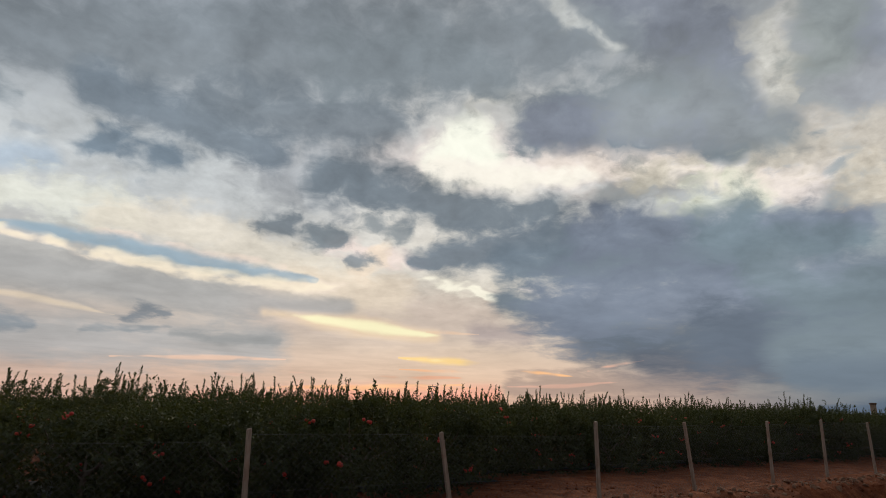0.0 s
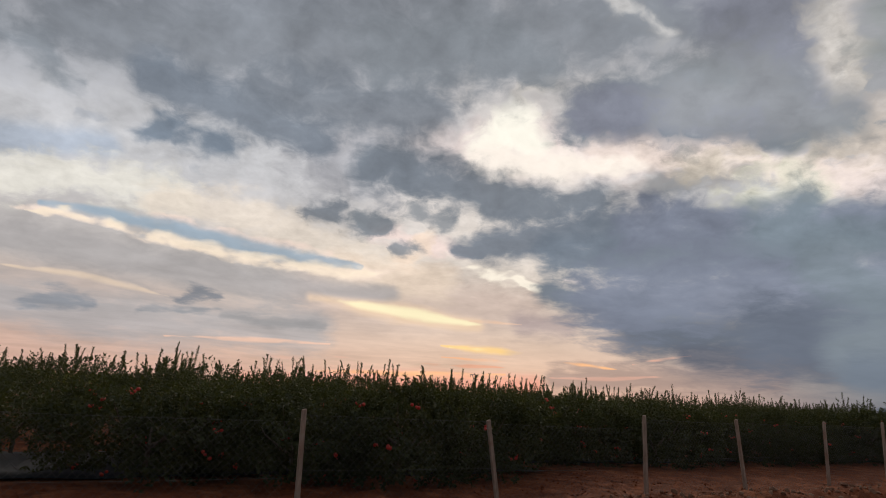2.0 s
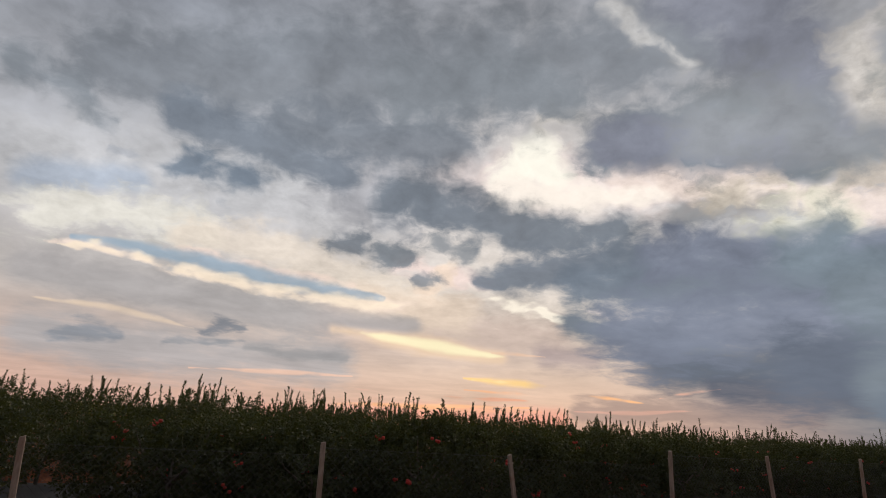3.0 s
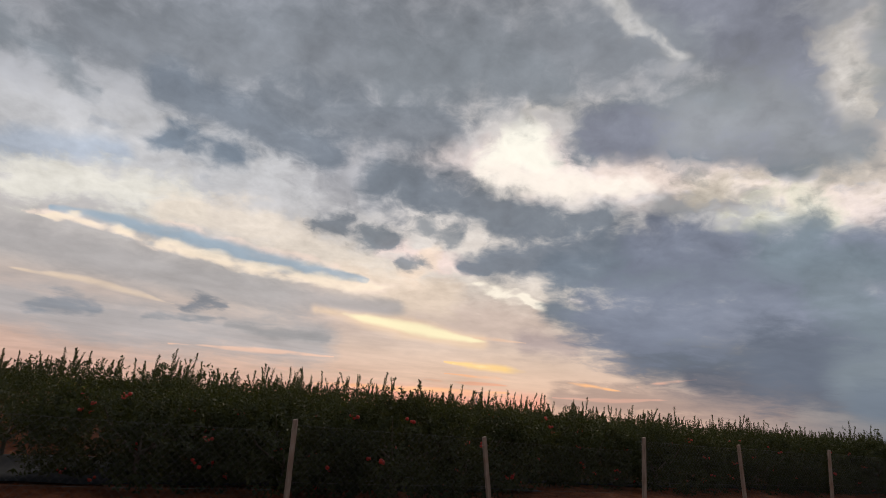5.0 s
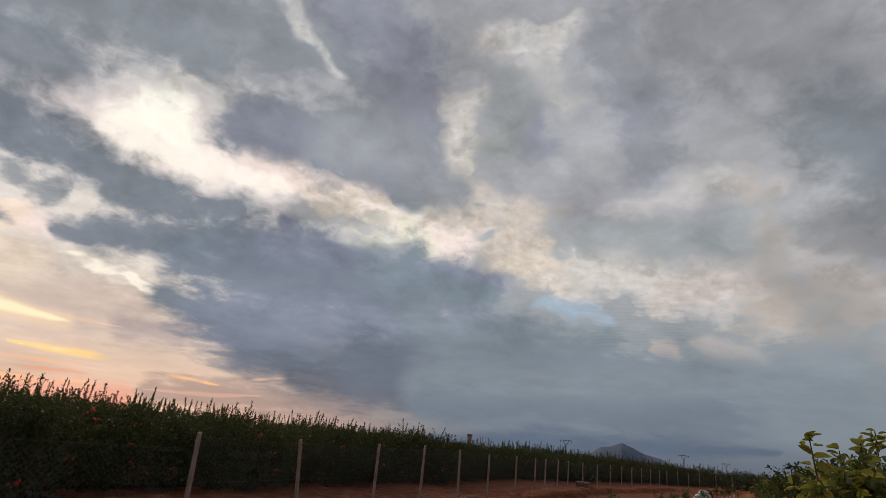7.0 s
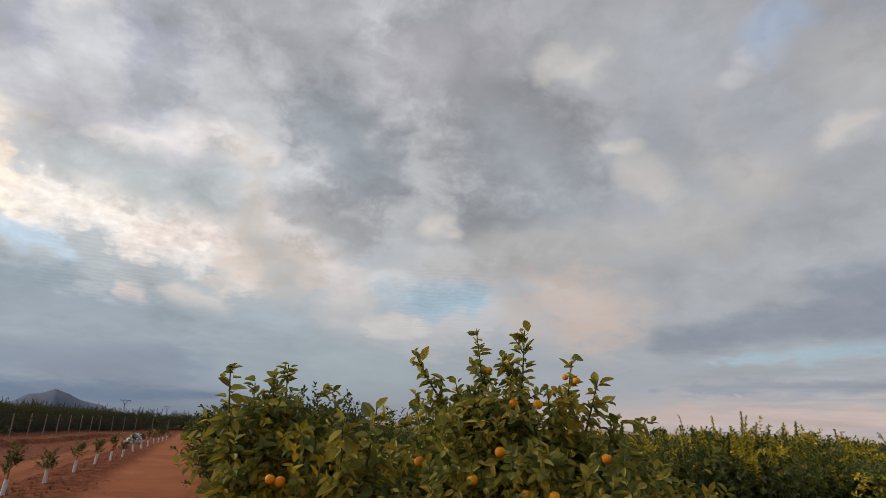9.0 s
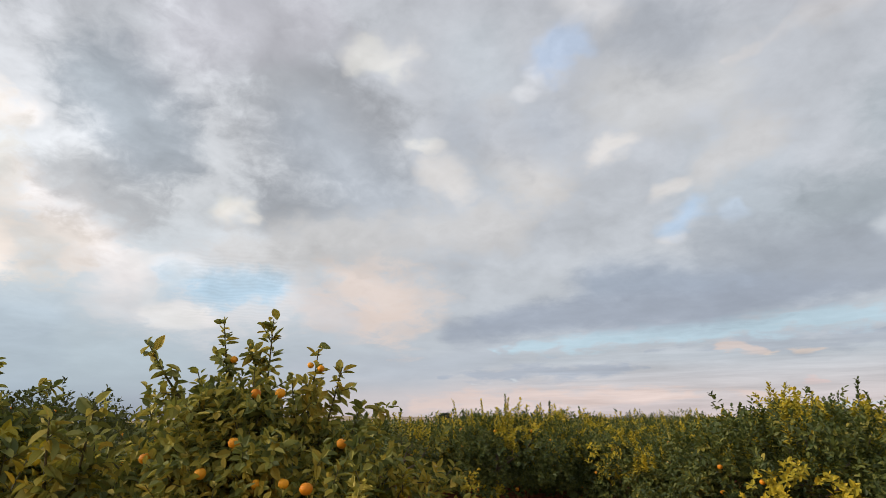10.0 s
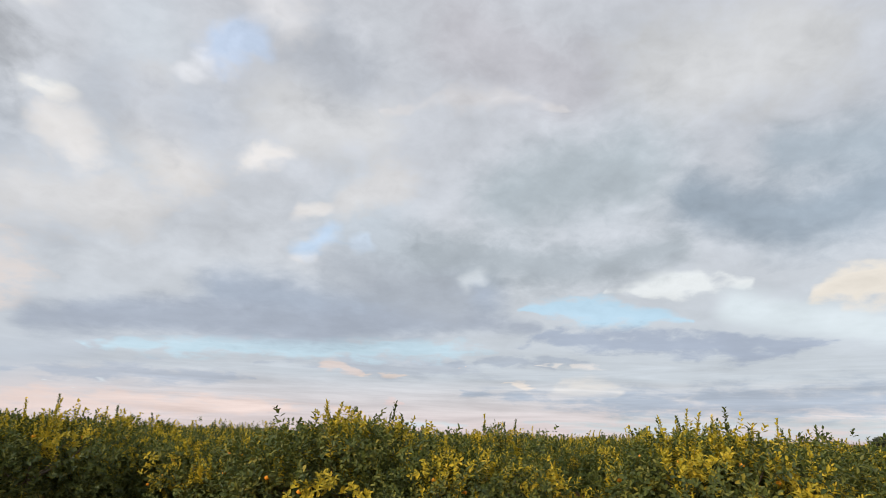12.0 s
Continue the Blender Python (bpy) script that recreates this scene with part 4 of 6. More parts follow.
def twig_leaves(rng, start, way, length, leaves, size):
    """Leaves set spirally along straight twigs: arrays of base, way, up, length."""
    n = len(start)
    t = np.linspace(0.12, 1.0, leaves)[None, :, None]
    base = start[:, None] + way[:, None] * length[:, None, None] * t
    a = unit(np.cross(way, rng.normal(size=(n, 3))))
    b = np.cross(way, a)
    th = np.arange(leaves)[None, :] * 2.4 + rng.uniform(0, 6.28, (n, 1))
    out = a[:, None] * np.cos(th)[..., None] + b[:, None] * np.sin(th)[..., None]
    lean = np.linspace(0.45, 1.5, leaves)[None, :, None]
    go = unit(out + way[:, None] * lean + rng.normal(0, 0.25, (n, leaves, 3)) + np.array([0, 0, -0.12]))
    up = unit(way[:, None] + 0.6 * np.array([0, 0, 1.0]) + rng.normal(0, 0.3, (n, leaves, 3)))
    size = size * rng.uniform(0.65, 1.2, (n, leaves)) * np.linspace(1.05, 0.75, leaves)[None]
    return base.reshape(-1, 3), go.reshape(-1, 3), up.reshape(-1, 3), size.ravel()


def lumps(rng, d, amount):
    """An uneven radius for the directions d."""
    r = np.ones(len(d))
    for k in range(16):
        axis = unit(rng.normal(size=3) + np.array([0, 0, 0.3]))
        r += amount * rng.uniform(-0.8, 1.0) * np.clip((d @ axis - 0.76) / 0.24, 0, 1)
    return np.clip(r, 0.72, 1.17)


def crown_arrays(rng, radius, low, high, twigs, leaves, size, lump=0.3, squash=1.0, young=0.0):
    """Sprays of twigs over an uneven, full-skirted dome from low to high, with dark gaps between them and loose twigs inside."""
    bunch = 8
    n = max(4, int(twigs * 0.84 / bunch))
    zn, th = rng.uniform(-0.97, 1.0, n), rng.uniform(0, 2 * np.pi, n)
    prof = (1 - np.abs(zn) ** 2.8) ** 0.5
    d = np.stack([np.cos(th) * prof, np.sin(th) * prof, zn], 1)
    r = lumps(rng, unit(d), lump) * rng.uniform(0.78, 1.06, n)
    mid, half = (low + high) / 2, (high - low) / 2
    c = d * r[:, None] * np.array([radius, radius * squash, half])
    out = unit(d * np.array([0.9, 0.9, 0.45]) + np.array([0, 0, 0.55]) + rng.normal(0, 0.22, (n, 3)))
    spots = unit(rng.normal(size=(max(1, int(young * 42)), 3)) + np.array([0, 0, 0.45]))
    hot = ((unit(d) @ spots.T).max(1) > 0.955) & (rng.random(n) < 0.8) & (young > 0)
    p = np.repeat(c, bunch, 0) + rng.normal(0, size * 1.15, (n * bunch, 3))
    way = unit(np.repeat(out, bunch, 0) + rng.normal(0, 0.32, (n * bunch, 3)))
    hot = np.repeat(hot, bunch)
    m = twigs - n * bunch
    zi, ti = rng.uniform(-0.95, 0.9, m), rng.uniform(0, 2 * np.pi, m)
    ri = rng.uniform(0.25, 0.8, m)
    inner = np.stack([np.cos(ti) * ri * radius, np.sin(ti) * ri * radius * squash, zi * half * 0.9], 1)
    p, way = np.concatenate([p, inner]), np.concatenate([way, unit(rng.normal(size=(m, 3)) + np.array([0, 0, 0.4]))])
    hot = np.concatenate([hot, np.zeros(m, bool)]).astype(int)
    p[:, 2] = np.maximum(p[:, 2] + mid, low * 0.5 + 0.03)
    length = size * rng.uniform(1.0, 2.2, len(p))
    return twig_leaves(rng, p, way, length, leaves, size), (p, way, length), hot


def shoot_arrays(rng, feet, lengths, size, pitch=0.017, lean=0.10):
    """Upright water shoots: stems and their leaves."""
    arrays, stems = [], []
    for foot, length in zip(feet, lengths):
        way = unit(np.array([0, 0, 1.0]) + rng.normal(0, lean, 3))
        bend = rng.normal(0, 0.06, 3)
        bend[2] = 0
        t = np.linspace(0, 1, 5)[:, None]
        pts = np.asarray(foot) + way * length * t + bend * (t ** 2)
        stems.append((pts, np.linspace(0.006, 0.002, 5)))
        n = max(5, int(length / pitch))
        one = list(twig_leaves(rng, np.asarray(foot)[None], (way * 1.0)[None], np.array([length]), n, size))
        one[0] = one[0] + bend * np.linspace(0.12, 1.0, n)[:, None] ** 2
        arrays.append(one)
    return [np.concatenate([a[i] for a in arrays]) for i in range(4)], stems


def trunk_mesh(rng, height, radius, limbs, thick=0.05):
    paths = [([(0, 0, -0.05), (0.01, 0.0, height * 0.18), (0.0, 0.02, height * 0.36)], [thick * 1.25, thick, thick * 0.85])]
    for k in range(limbs):
        a = k * 6.283 / limbs + rng.uniform(-0.4, 0.4)
        out = radius * rng.uniform(0.45, 0.8)
        tip = np.array([math.cos(a) * out, math.sin(a) * out, height * rng.uniform(0.7, 0.95)])
        foot = np.array([0, 0.01, height * rng.uniform(0.22, 0.36)])
        midp = foot * 0.45 + tip * 0.55 + np.array([math.cos(a), math.sin(a), -0.6]) * 0.12
        paths.append(([foot, midp, tip], [thick * 0.6, thick * 0.36, thick * 0.12]))
    v, f = tubes(paths, 6)
    return raw_mesh("trunk", v, f, [BARK], smooth=True)


def fruit_mesh(name, r, mat):
    """An orange: flattened ball with a dimple and a green button at the stalk."""
    bm = bmesh.new()
    bmesh.ops.create_uvsphere(bm, u_segments=14, v_segments=9, radius=r)
    for v in bm.verts:
        v.co.z *= 0.93
        rr = math.hypot(v.co.x, v.co.y)
        if v.co.z > 0:
            v.co.z -= 0.10 * r * max(0, 1 - rr / (0.45 * r))
    top = bmesh.ops.create_cone(bm, cap_ends=True, segments=6, radius1=r * 0.13, radius2=r * 0.07, depth=r * 0.16, matrix=Matrix.Translation((0, 0, r * 0.9)))
    made = set(top["verts"])
    for f in bm.faces:
        f.smooth = True
        f.material_index = 1 if all(v in made for v in f.verts) else 0
    me = bpy.data.meshes.new(name)
    bm.to_mesh(me)
    bm.free()
    me.materials.append(mat)
    me.materials.append(TWIG)
    return me


FRUIT_ORANGE, FRUIT_RED = fruit_mesh("orange", 0.027, ORANGE), fruit_mesh("mandarin", 0.032, RED_FRUIT)


def citrus_tree(name, label, seed, radius, low, high, twigs, leaves, size, mat, shoots=0, shoot_len=(0.25, 0.6), fruits=0, fruit=None,
                young=0.0, rich=False, lump=0.3, group="", squash=1.0, young_shoots=0.0, limbs=5, split=False, sprays=0):
    rng = np.random.default_rng(seed)
    root = tagged(new(name), label, "citrus tree", group)
    part("trunk", trunk_mesh(rng, high, radius, limbs), root)
    (b, w, u, s), _, hot = crown_arrays(rng, radius, low, high, twigs, leaves, size, lump, squash, young)
    v, f = leaf_blades(b, w, u, s, s * rng.uniform(0.46, 0.6, len(s)), rich)
    idx = np.repeat(hot, leaves * 2)
    vs, fs, ids, count = [v], [f], [idx], len(v)
    bright = unit(rng.normal(size=(max(1, int(young * 34)), 3)) + np.array([0, 0, 0.7]))
    for k in range(sprays):
        a, q = rng.uniform(0, 6.283), rng.random() ** 0.6
        rr = radius * q * 1.0
        foot = np.array([math.cos(a) * rr, math.sin(a) * rr * squash, low + (high - low) * (0.5 + 0.44 * math.sqrt(max(0.0, 1 - q ** 2.4)) - 0.25 * rng.random() * q)])
        (b, w, u, s), stems = shoot_arrays(rng, [foot - np.array([0, 0, 0.10])], [rng.uniform(0.20, 0.46)], size * 0.95, 0.020, 0.16)
        v, f = leaf_blades(b, w, u, s, s * 0.56, rich)
        vs.append(v)
        fs.append(f + count)
        ids.append(np.full(len(f), 1 if young and (unit(foot - np.array([0, 0, (low + high) / 2])) @ bright.T).max() > 0.95 else 0))
        count += len(v)
    if shoots:
        d = unit(rng.normal(size=(shoots, 3)) * np.array([1, 1, 0.2]))
        feet = d * radius * rng.uniform(0.05, 0.85, (shoots, 1))
        feet[:, 1] *= squash
        feet[:, 2] = low + (high - low) * (0.5 + 0.46 * np.sqrt(np.clip(1 - (np.linalg.norm(feet[:, :2], axis=1) / radius) ** 2, 0.05, 1)))
        for foot, length in zip(feet, shoot_len[0] + (shoot_len[1] - shoot_len[0]) * rng.random(shoots) ** 1.6):
            (b, w, u, s), stems = shoot_arrays(rng, [foot - np.array([0, 0, 0.12])], [length + 0.12], size * 0.86)
            v, f = leaf_blades(b, w, u, s, s * 0.6, rich)
            sv, sf = tubes(stems, 4)
            if not rich:
                sf = np.concatenate([sf[:, :3], sf[:, [0, 2, 3]]])
            hot = 1 if rng.random() < young_shoots else 0
            ind = np.concatenate([np.full(len(f), hot), np.full(len(sf), 2)])
            v, f = np.concatenate([v, sv]), np.concatenate([f, sf + len(v)])
            if split:
                part("shoot", raw_mesh("shoot", v, f, [mat, YOUNG, TWIG], ind), root)
            else:
                vs.append(v)
                fs.append(f + count)
                ids.append(ind)
                count += len(v)
    tagged(part("crown", raw_mesh("crown", np.concatenate(vs), np.concatenate(fs), [mat, YOUNG, TWIG], np.concatenate(ids)), root), kind="stuff")
    for k in range(fruits):
        if k % 3 == 0 or fruit is not FRUIT_RED:
            d = unit(rng.normal(size=3) + np.array([0, 0, 0.05]))
        else:
            d = unit(d + rng.normal(0, 0.035, 3))
        p = d * np.array([radius, radius * squash, (high - low) / 2]) * rng.uniform(0.92, 1.06)
        p[2] = max(p[2] + (low + high) / 2, 0.1)
        part("fruit", fruit, root, at=Matrix.Translation(p) @ Matrix.Scale(rng.uniform(0.8, 1.15) * (1.2 if fruit is FRUIT_ORANGE else 1.0), 4))
    return root


# ------------------------------------------------------------------ ground
def smooth(a, b, v):
    t = np.clip((v - a) / (b - a), 0, 1)
    return t * t * (3 - 2 * t)


def wavy(x, y, k):
    return np.sin(x * k + 1.3 * np.sin(y * k * 0.7 + 2.0)) * np.sin(y * k * 1.1 + 1.7 * np.sin(x * k * 0.6)) 


def ground_height(x, y):
    """Level farm track, loose tilled strip, and a low bank on which the fence stands."""
    x, y = np.asarray(x, float), np.asarray(y, float)
    bank_y = np.interp(x, [-30, 12, 40, 56, 74, 90], [6.1, 6.3, 6.0, 3.4, -1.5, -8.0])
    crest = bank_y + 0.16 * np.sin(x * 0.9) + 0.10 * np.sin(x * 2.7 + 1.0)
    z = 0.24 * smooth(crest - 0.26, crest + 0.12, y)
    # wheel ruts of the second track, and the spoil along it
    lane = y + 0.085 * x
    for c in (4.75, 6.1):
        z -= 0.05 * np.exp(-((lane - c) / 0.22) ** 2) * smooth(2, 8, x)
        z += 0.035 * np.exp(-((lane - c - 0.42) / 0.16) ** 2) * smooth(2, 8, x) * (1 + 0.6 * wavy(x, y, 3.3))
    z += 0.16 * np.exp(-((y - bank_y - 0.45) / 0.38) ** 2) * smooth(-2, 5, x) * (0.7 + 0.3 * wavy(x, y, 1.9)) * (1 - 0.6 * smooth(19, 24, x))
    across = y + 0.085 * x
    for c in (-0.55, 1.15):
        z -= 0.022 * np.exp(-((across - c) / 0.3) ** 2)
    strip = smooth(2.3, 2.9, across) * (1 - smooth(4.2, 4.8, across))
    z += strip * (0.05 + 0.035 * wavy(x, y, 4.3) + 0.025 * wavy(x + 3, y, 9.7))
    loose = smooth(bank_y - 0.9, bank_y, y) * (1 - smooth(bank_y + 2.0, bank_y + 3.5, y))
    z += loose * (0.045 * wavy(x, y, 6.1) + 0.035 * wavy(x, y + 5, 11.3))
    z += 0.012 * wavy(x, y, 2.2) + 0.05 * wavy(x, y, 0.21) * smooth(8, 30, np.hypot(x, y))
    z += 0.10 * np.exp(-((across + 2.0) / 0.5) ** 2) * smooth(6, 12, x)
    far = np.hypot(x, y)
    return z * (1 - smooth(120, 200, far))


def steps(*spans):
    out = [spans[0][0]]
    for a, b, d in spans:
        out.extend(np.linspace(a, b, max(2, int(round((b - a) / d)) + 1))[1:])
    return np.array(out)


def build_ground():
    xs = steps((-4000, -200, 950), (-200, -20, 30), (-20, -2, 1.5), (-2, 32, 0.16), (32, 60, 0.5), (60, 110, 2.5), (110, 300, 38), (300, 4000, 925))
    ys = steps((-4000, -200, 950), (-200, -30, 34), (-30, -4, 2.0), (-4, 1.5, 0.4), (1.5, 10, 0.14), (10, 30, 2.0), (30, 200, 34), (200, 4000, 950))
    X, Y = np.meshgrid(xs, ys)
    v = np.stack([X, Y, ground_height(X, Y)], -1).reshape(-1, 3)
    n, m = len(xs), len(ys)
    i = (np.arange(m - 1)[:, None] * n + np.arange(n - 1)[None]).ravel()
    f = np.stack([i, i + 1, i + n + 1, i + n], 1)
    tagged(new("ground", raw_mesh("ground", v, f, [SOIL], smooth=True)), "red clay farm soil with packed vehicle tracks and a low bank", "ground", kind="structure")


build_ground()


def z_at(x, y):
    return float(ground_height(x, y))


# ------------------------------------------------------------------ far distance
def ridge(name, label, mat, dist, profile, thick, category):
    """A far range: profile of (azimuth, elevation) in degrees, given body behind its crest."""
    az = np.linspace(profile[0][0], profile[-1][0], 90)
    el = np.interp(az, [p[0] for p in profile], [p[1] for p in profile])
    rng = np.random.default_rng(5)
    el = el + np.convolve(rng.normal(0, 0.05, len(az) + 6), np.ones(7) / 7, "valid") * smooth(0.05, 0.4, el)
    a = np.radians(az)
    v, n = [], len(az)
    for k, (r, h) in enumerate(((dist - thick, 0.0), (dist - thick * 0.45, 0.55), (dist, 1.0), (dist + thick, 0.4), (dist + thick * 2, 0.0))):
        hz = np.tan(np.radians(np.maximum(el, 0))) * dist * h + (1.7 if 0 < h else -2)
        jag = 1 + 0.04 * np.sin(az * 9 + k * 2)
        v.append(np.stack([r * np.cos(a), r * np.sin(a), hz * (jag if 0 < h < 1 else 1)], 1))
    v = np.concatenate(v)
    i = (np.arange(4)[:, None] * n + np.arange(n - 1)[None]).ravel()
    tagged(new(name, raw_mesh(name, v, np.stack([i, i + n, i + n + 1, i + 1], 1), [mat], smooth=True)), label, category, kind="structure")


ridge("backdrop_mountain", "mountain on the far horizon, blue-grey distance haze painted into its colour", HAZED_ROCK, 3600, [(-1.0, 0.0), (2.0, 0.35), (3.0, 0.85), (4.4, 1.15), (5.4, 1.6), (6.3, 1.9), (7.2, 1.5), (8.0, 1.4), (8.9, 0.75), (11.5, 0.35), (15, 0.0)], 320, "mountain")
ridge("backdrop_hill", "low dry beige hill beyond the orchard", FIELD, 900, [(-12, 0.0), (-18, 0.40), (-25, 0.72), (-34, 0.75), (-44, 0.58), (-54, 0.30), (-62, 0.0)][::-1], 160, "hill")

# ------------------------------------------------------------------ fence
FENCE = [(-24.9, 7.6), (40.0, 7.6), (48.0, 6.4), (57.0, 5.0), (67.0, 3.2), (75.0, 0.6), (80.5, -3.0), (85.0, -8.5), (92.0, -18.0)]


def along(line, step):
    pts = np.array(line, float)
    seg = np.hypot(*np.diff(pts, axis=0).T)
    s = np.concatenate([[0], np.cumsum(seg)])
    at = np.arange(0, s[-1], step)
    return np.stack([np.interp(at, s, pts[:, 0]), np.interp(at, s, pts[:, 1])], 1)


def post_mesh():
    """A square, slightly tapered post with chamfered edges, knots of tie wire and a split top."""
    bm = bmesh.new()
    bmesh.ops.create_cube(bm, size=1.0, matrix=Matrix.Translation((0, 0, 0.5)))
    for v in bm.verts:
        k = 0.066 if v.co.z < 0.5 else 0.056
        v.co.x, v.co.y, v.co.z = v.co.x * k, v.co.y * k, -0.25 + v.co.z * 1.75 + (0.012 if v.co.x > 0 and v.co.z > 0.5 else 0)
    bmesh.ops.bevel(bm, geom=[e for e in bm.edges], offset=0.007, segments=1, affect="EDGES")
    for z in (0.25, 0.8, 1.38):
        bmesh.ops.create_cube(bm, size=1.0, matrix=Matrix.Translation((0, 0, z)) @ Matrix.Diagonal((0.070, 0.070, 0.006, 1)))
    me = bpy.data.meshes.new("post")
    bm.to_mesh(me)
    bm.free()
    me.materials.append(POST)
    return me


def netting_mesh(width, height, pitch=0.092, r=0.0014):
    """Diamond netting of one bay: two sets of slanted wires and three straining wires."""
    paths = []
    for sign in (1, -1):
        for k in range(-int(height / pitch) - 1, int(width / pitch) + 2):
            x0 = k * pitch + (0 if sign > 0 else height)
            a, b = np.array([x0, 0.0]), np.array([x0 + sign * height, height])
            t0, t1 = sorted(((0 - x0) / (sign * height), (width - x0) / (sign * height)))
            t0, t1 = max(t0, 0), min(t1, 1)
            if t1 - t0 > 0.01:
                p, q = a + (b - a) * t0, a + (b - a) * t1
                paths.append(([(p[0], 0.001 * sign, p[1]), (q[0], 0.001 * sign, q[1])], [r, r]))
    for z in (0.02, height * 0.5, height - 0.01):
        paths.append(([(0, 0, z), (width / 2, 0, z - 0.006), (width, 0, z)], [0.0016] * 3))
    v, f = tubes(paths, 3)
    return raw_mesh("netting", v, f, [WIRE])


def build_fence():
    rng = np.random.default_rng(11)
    posts = along(FENCE, 3.065)
    near_x = [2.64, 5.59, 8.79, 11.79, 14.92, 17.96, 20.96, 24.14, 27.38, 30.51]
    near_y = [7.62, 7.68, 7.50, 7.66, 7.57, 7.68, 7.66, 7.68, 7.50, 7.45]
    posts[9:19] = np.stack([near_x, near_y], 1)
    posts[8] = (-0.53, 7.6)
    root = tagged(new("chain_link_fence"), "rusty diamond-mesh wire fence on leaning pale posts", "fence")
    root.location = (posts[0][0], posts[0][1], 0)
    pm, nm = post_mesh(), netting_mesh(3.02, 1.36)
    lean_known = {-0.53: 4.0, 2.64: 2.0, 5.59: 9.5, 8.79: 2.0, 11.79: 7.0, 14.92: 1.0, 17.96: 0.0}
    # the netting hangs a little lower at the near end
    for k, (x, y) in enumerate(posts):
        lean = min(((abs(x - q), v) for q, v in lean_known.items()))
        lean = lean[1] if lean[0] < 0.5 else rng.normal(0.3, 1.3)
        top = np.interp(x, [-0.6, 2.6, 5.7, 8.7, 14.8, 18, 22], [1.36, 1.44, 1.41, 1.58, 1.65, 1.70, 1.66]) + rng.normal(0, 0.015)
        part("post", pm, root, at=pose(x + math.tan(radians(lean)) * 1.5 - posts[0][0], y - posts[0][1], top - 1.5, rng.normal(0, 0.8), -lean, rng.uniform(-8, 8)))
        if k + 1 < len(posts):
            nx, ny = posts[k + 1]
            part("netting", nm, root, at=pose(x - posts[0][0], y - posts[0][1] + 0.05, top - 1.42, 0, 0, math.degrees(math.atan2(ny - y, nx - x))))


build_fence()


# ------------------------------------------------------------------ stones on the bank
def stone_mesh(seed):
    rng = np.random.default_rng(seed)
    bm = bmesh.new()
    bmesh.ops.create_icosphere(bm, subdivisions=1, radius=0.5)
    s = rng.uniform(0.6, 1.2, 3)
    for v in bm.verts:
        k = rng.uniform(0.72, 1.12)
        v.co = Vector((v.co.x * s[0] * k, v.co.y * s[1] * k, v.co.z * s[2] * 0.7 * k))
    me = bpy.data.meshes.new("stone")
    bm.to_mesh(me)
    bm.free()
    me.materials.append(STONE)
    return me


STONES = [stone_mesh(20 + k) for k in range(8)]


def stone_heap(x0, x1, y, n, spread, big):
    rng = random.Random(int(x0 * 10) + n)
    root = tagged(new("stone_heap"), "heap of pale broken limestone and red clods along the bank", "stones")
    cx, cy = (x0 + x1) / 2, y
    root.location = (cx, cy, z_at(cx, cy))
    for k in range(n):
        x, yy = rng.uniform(x0, x1), y + rng.gauss(0, spread)
        s = big * rng.uniform(0.25, 1.0) ** 1.5
        part("stone", STONES[k % 8], root, at=pose(x - cx, yy - cy, z_at(x, yy) - root.location.z + s * 0.12, rng.uniform(0, 360), rng.uniform(0, 360), rng.uniform(0, 360)) @ Matrix.Scale(s, 4))


stone_heap(6.5, 13.5, 6.75, 150, 0.24, 0.15)
stone_heap(13.5, 19.0, 6.70, 150, 0.26, 0.19)


def loose_clods():
    """Clods and pebbles too many to count."""
    rng = np.random.default_rng(31)
    base = np.array([[1, 0, 0], [-1, 0, 0], [0, 1, 0], [0, -1, 0], [0, 0, 0.8], [0, 0, -0.6]], float)
    tri = np.array([[0, 2, 4], [2, 1, 4], [1, 3, 4], [3, 0, 4], [2, 0, 5], [1, 2, 5], [3, 1, 5], [0, 3, 5]])
    n = 14000
    x = np.concatenate([rng.uniform(-4, 12, n // 4), rng.uniform(-3, 30, n // 2 - n // 4), rng.uniform(8, 40, n - n // 2)])
    y = np.concatenate([rng.uniform(6.6, 11.0, n // 4), 6.2 + np.abs(rng.normal(0, 1.3, n // 2 - n // 4)) - 0.6, np.where(rng.random(n - n // 2) < 0.55, 3.5 - 0.085 * x[n // 2:] + rng.normal(0, 0.55, n - n // 2), 6.05 + rng.normal(0, 0.28, n - n // 2))])
    s = 0.007 + 0.032 * rng.random(n) ** 4
    v = base[None] * s[:, None, None] * rng.uniform(0.6, 1.3, (n, 6, 1))
    th = rng.uniform(0, 6.28, n)
    c, q = np.cos(th)[:, None], np.sin(th)[:, None]
    v = np.stack([v[..., 0] * c - v[..., 1] * q, v[..., 0] * q + v[..., 1] * c, v[..., 2]], -1)
    v += np.stack([x, y, ground_height(x, y) + s * 0.1], 1)[:, None]
    f = (tri[None] + np.arange(n)[:, None, None] * 6).reshape(-1, 3)
    tagged(new("clods", raw_mesh("clods", v.reshape(-1, 3), f, [SOIL])), "loose red clods and pebbles on the bank and tilled strip", "clods", kind="stuff")


loose_clods()


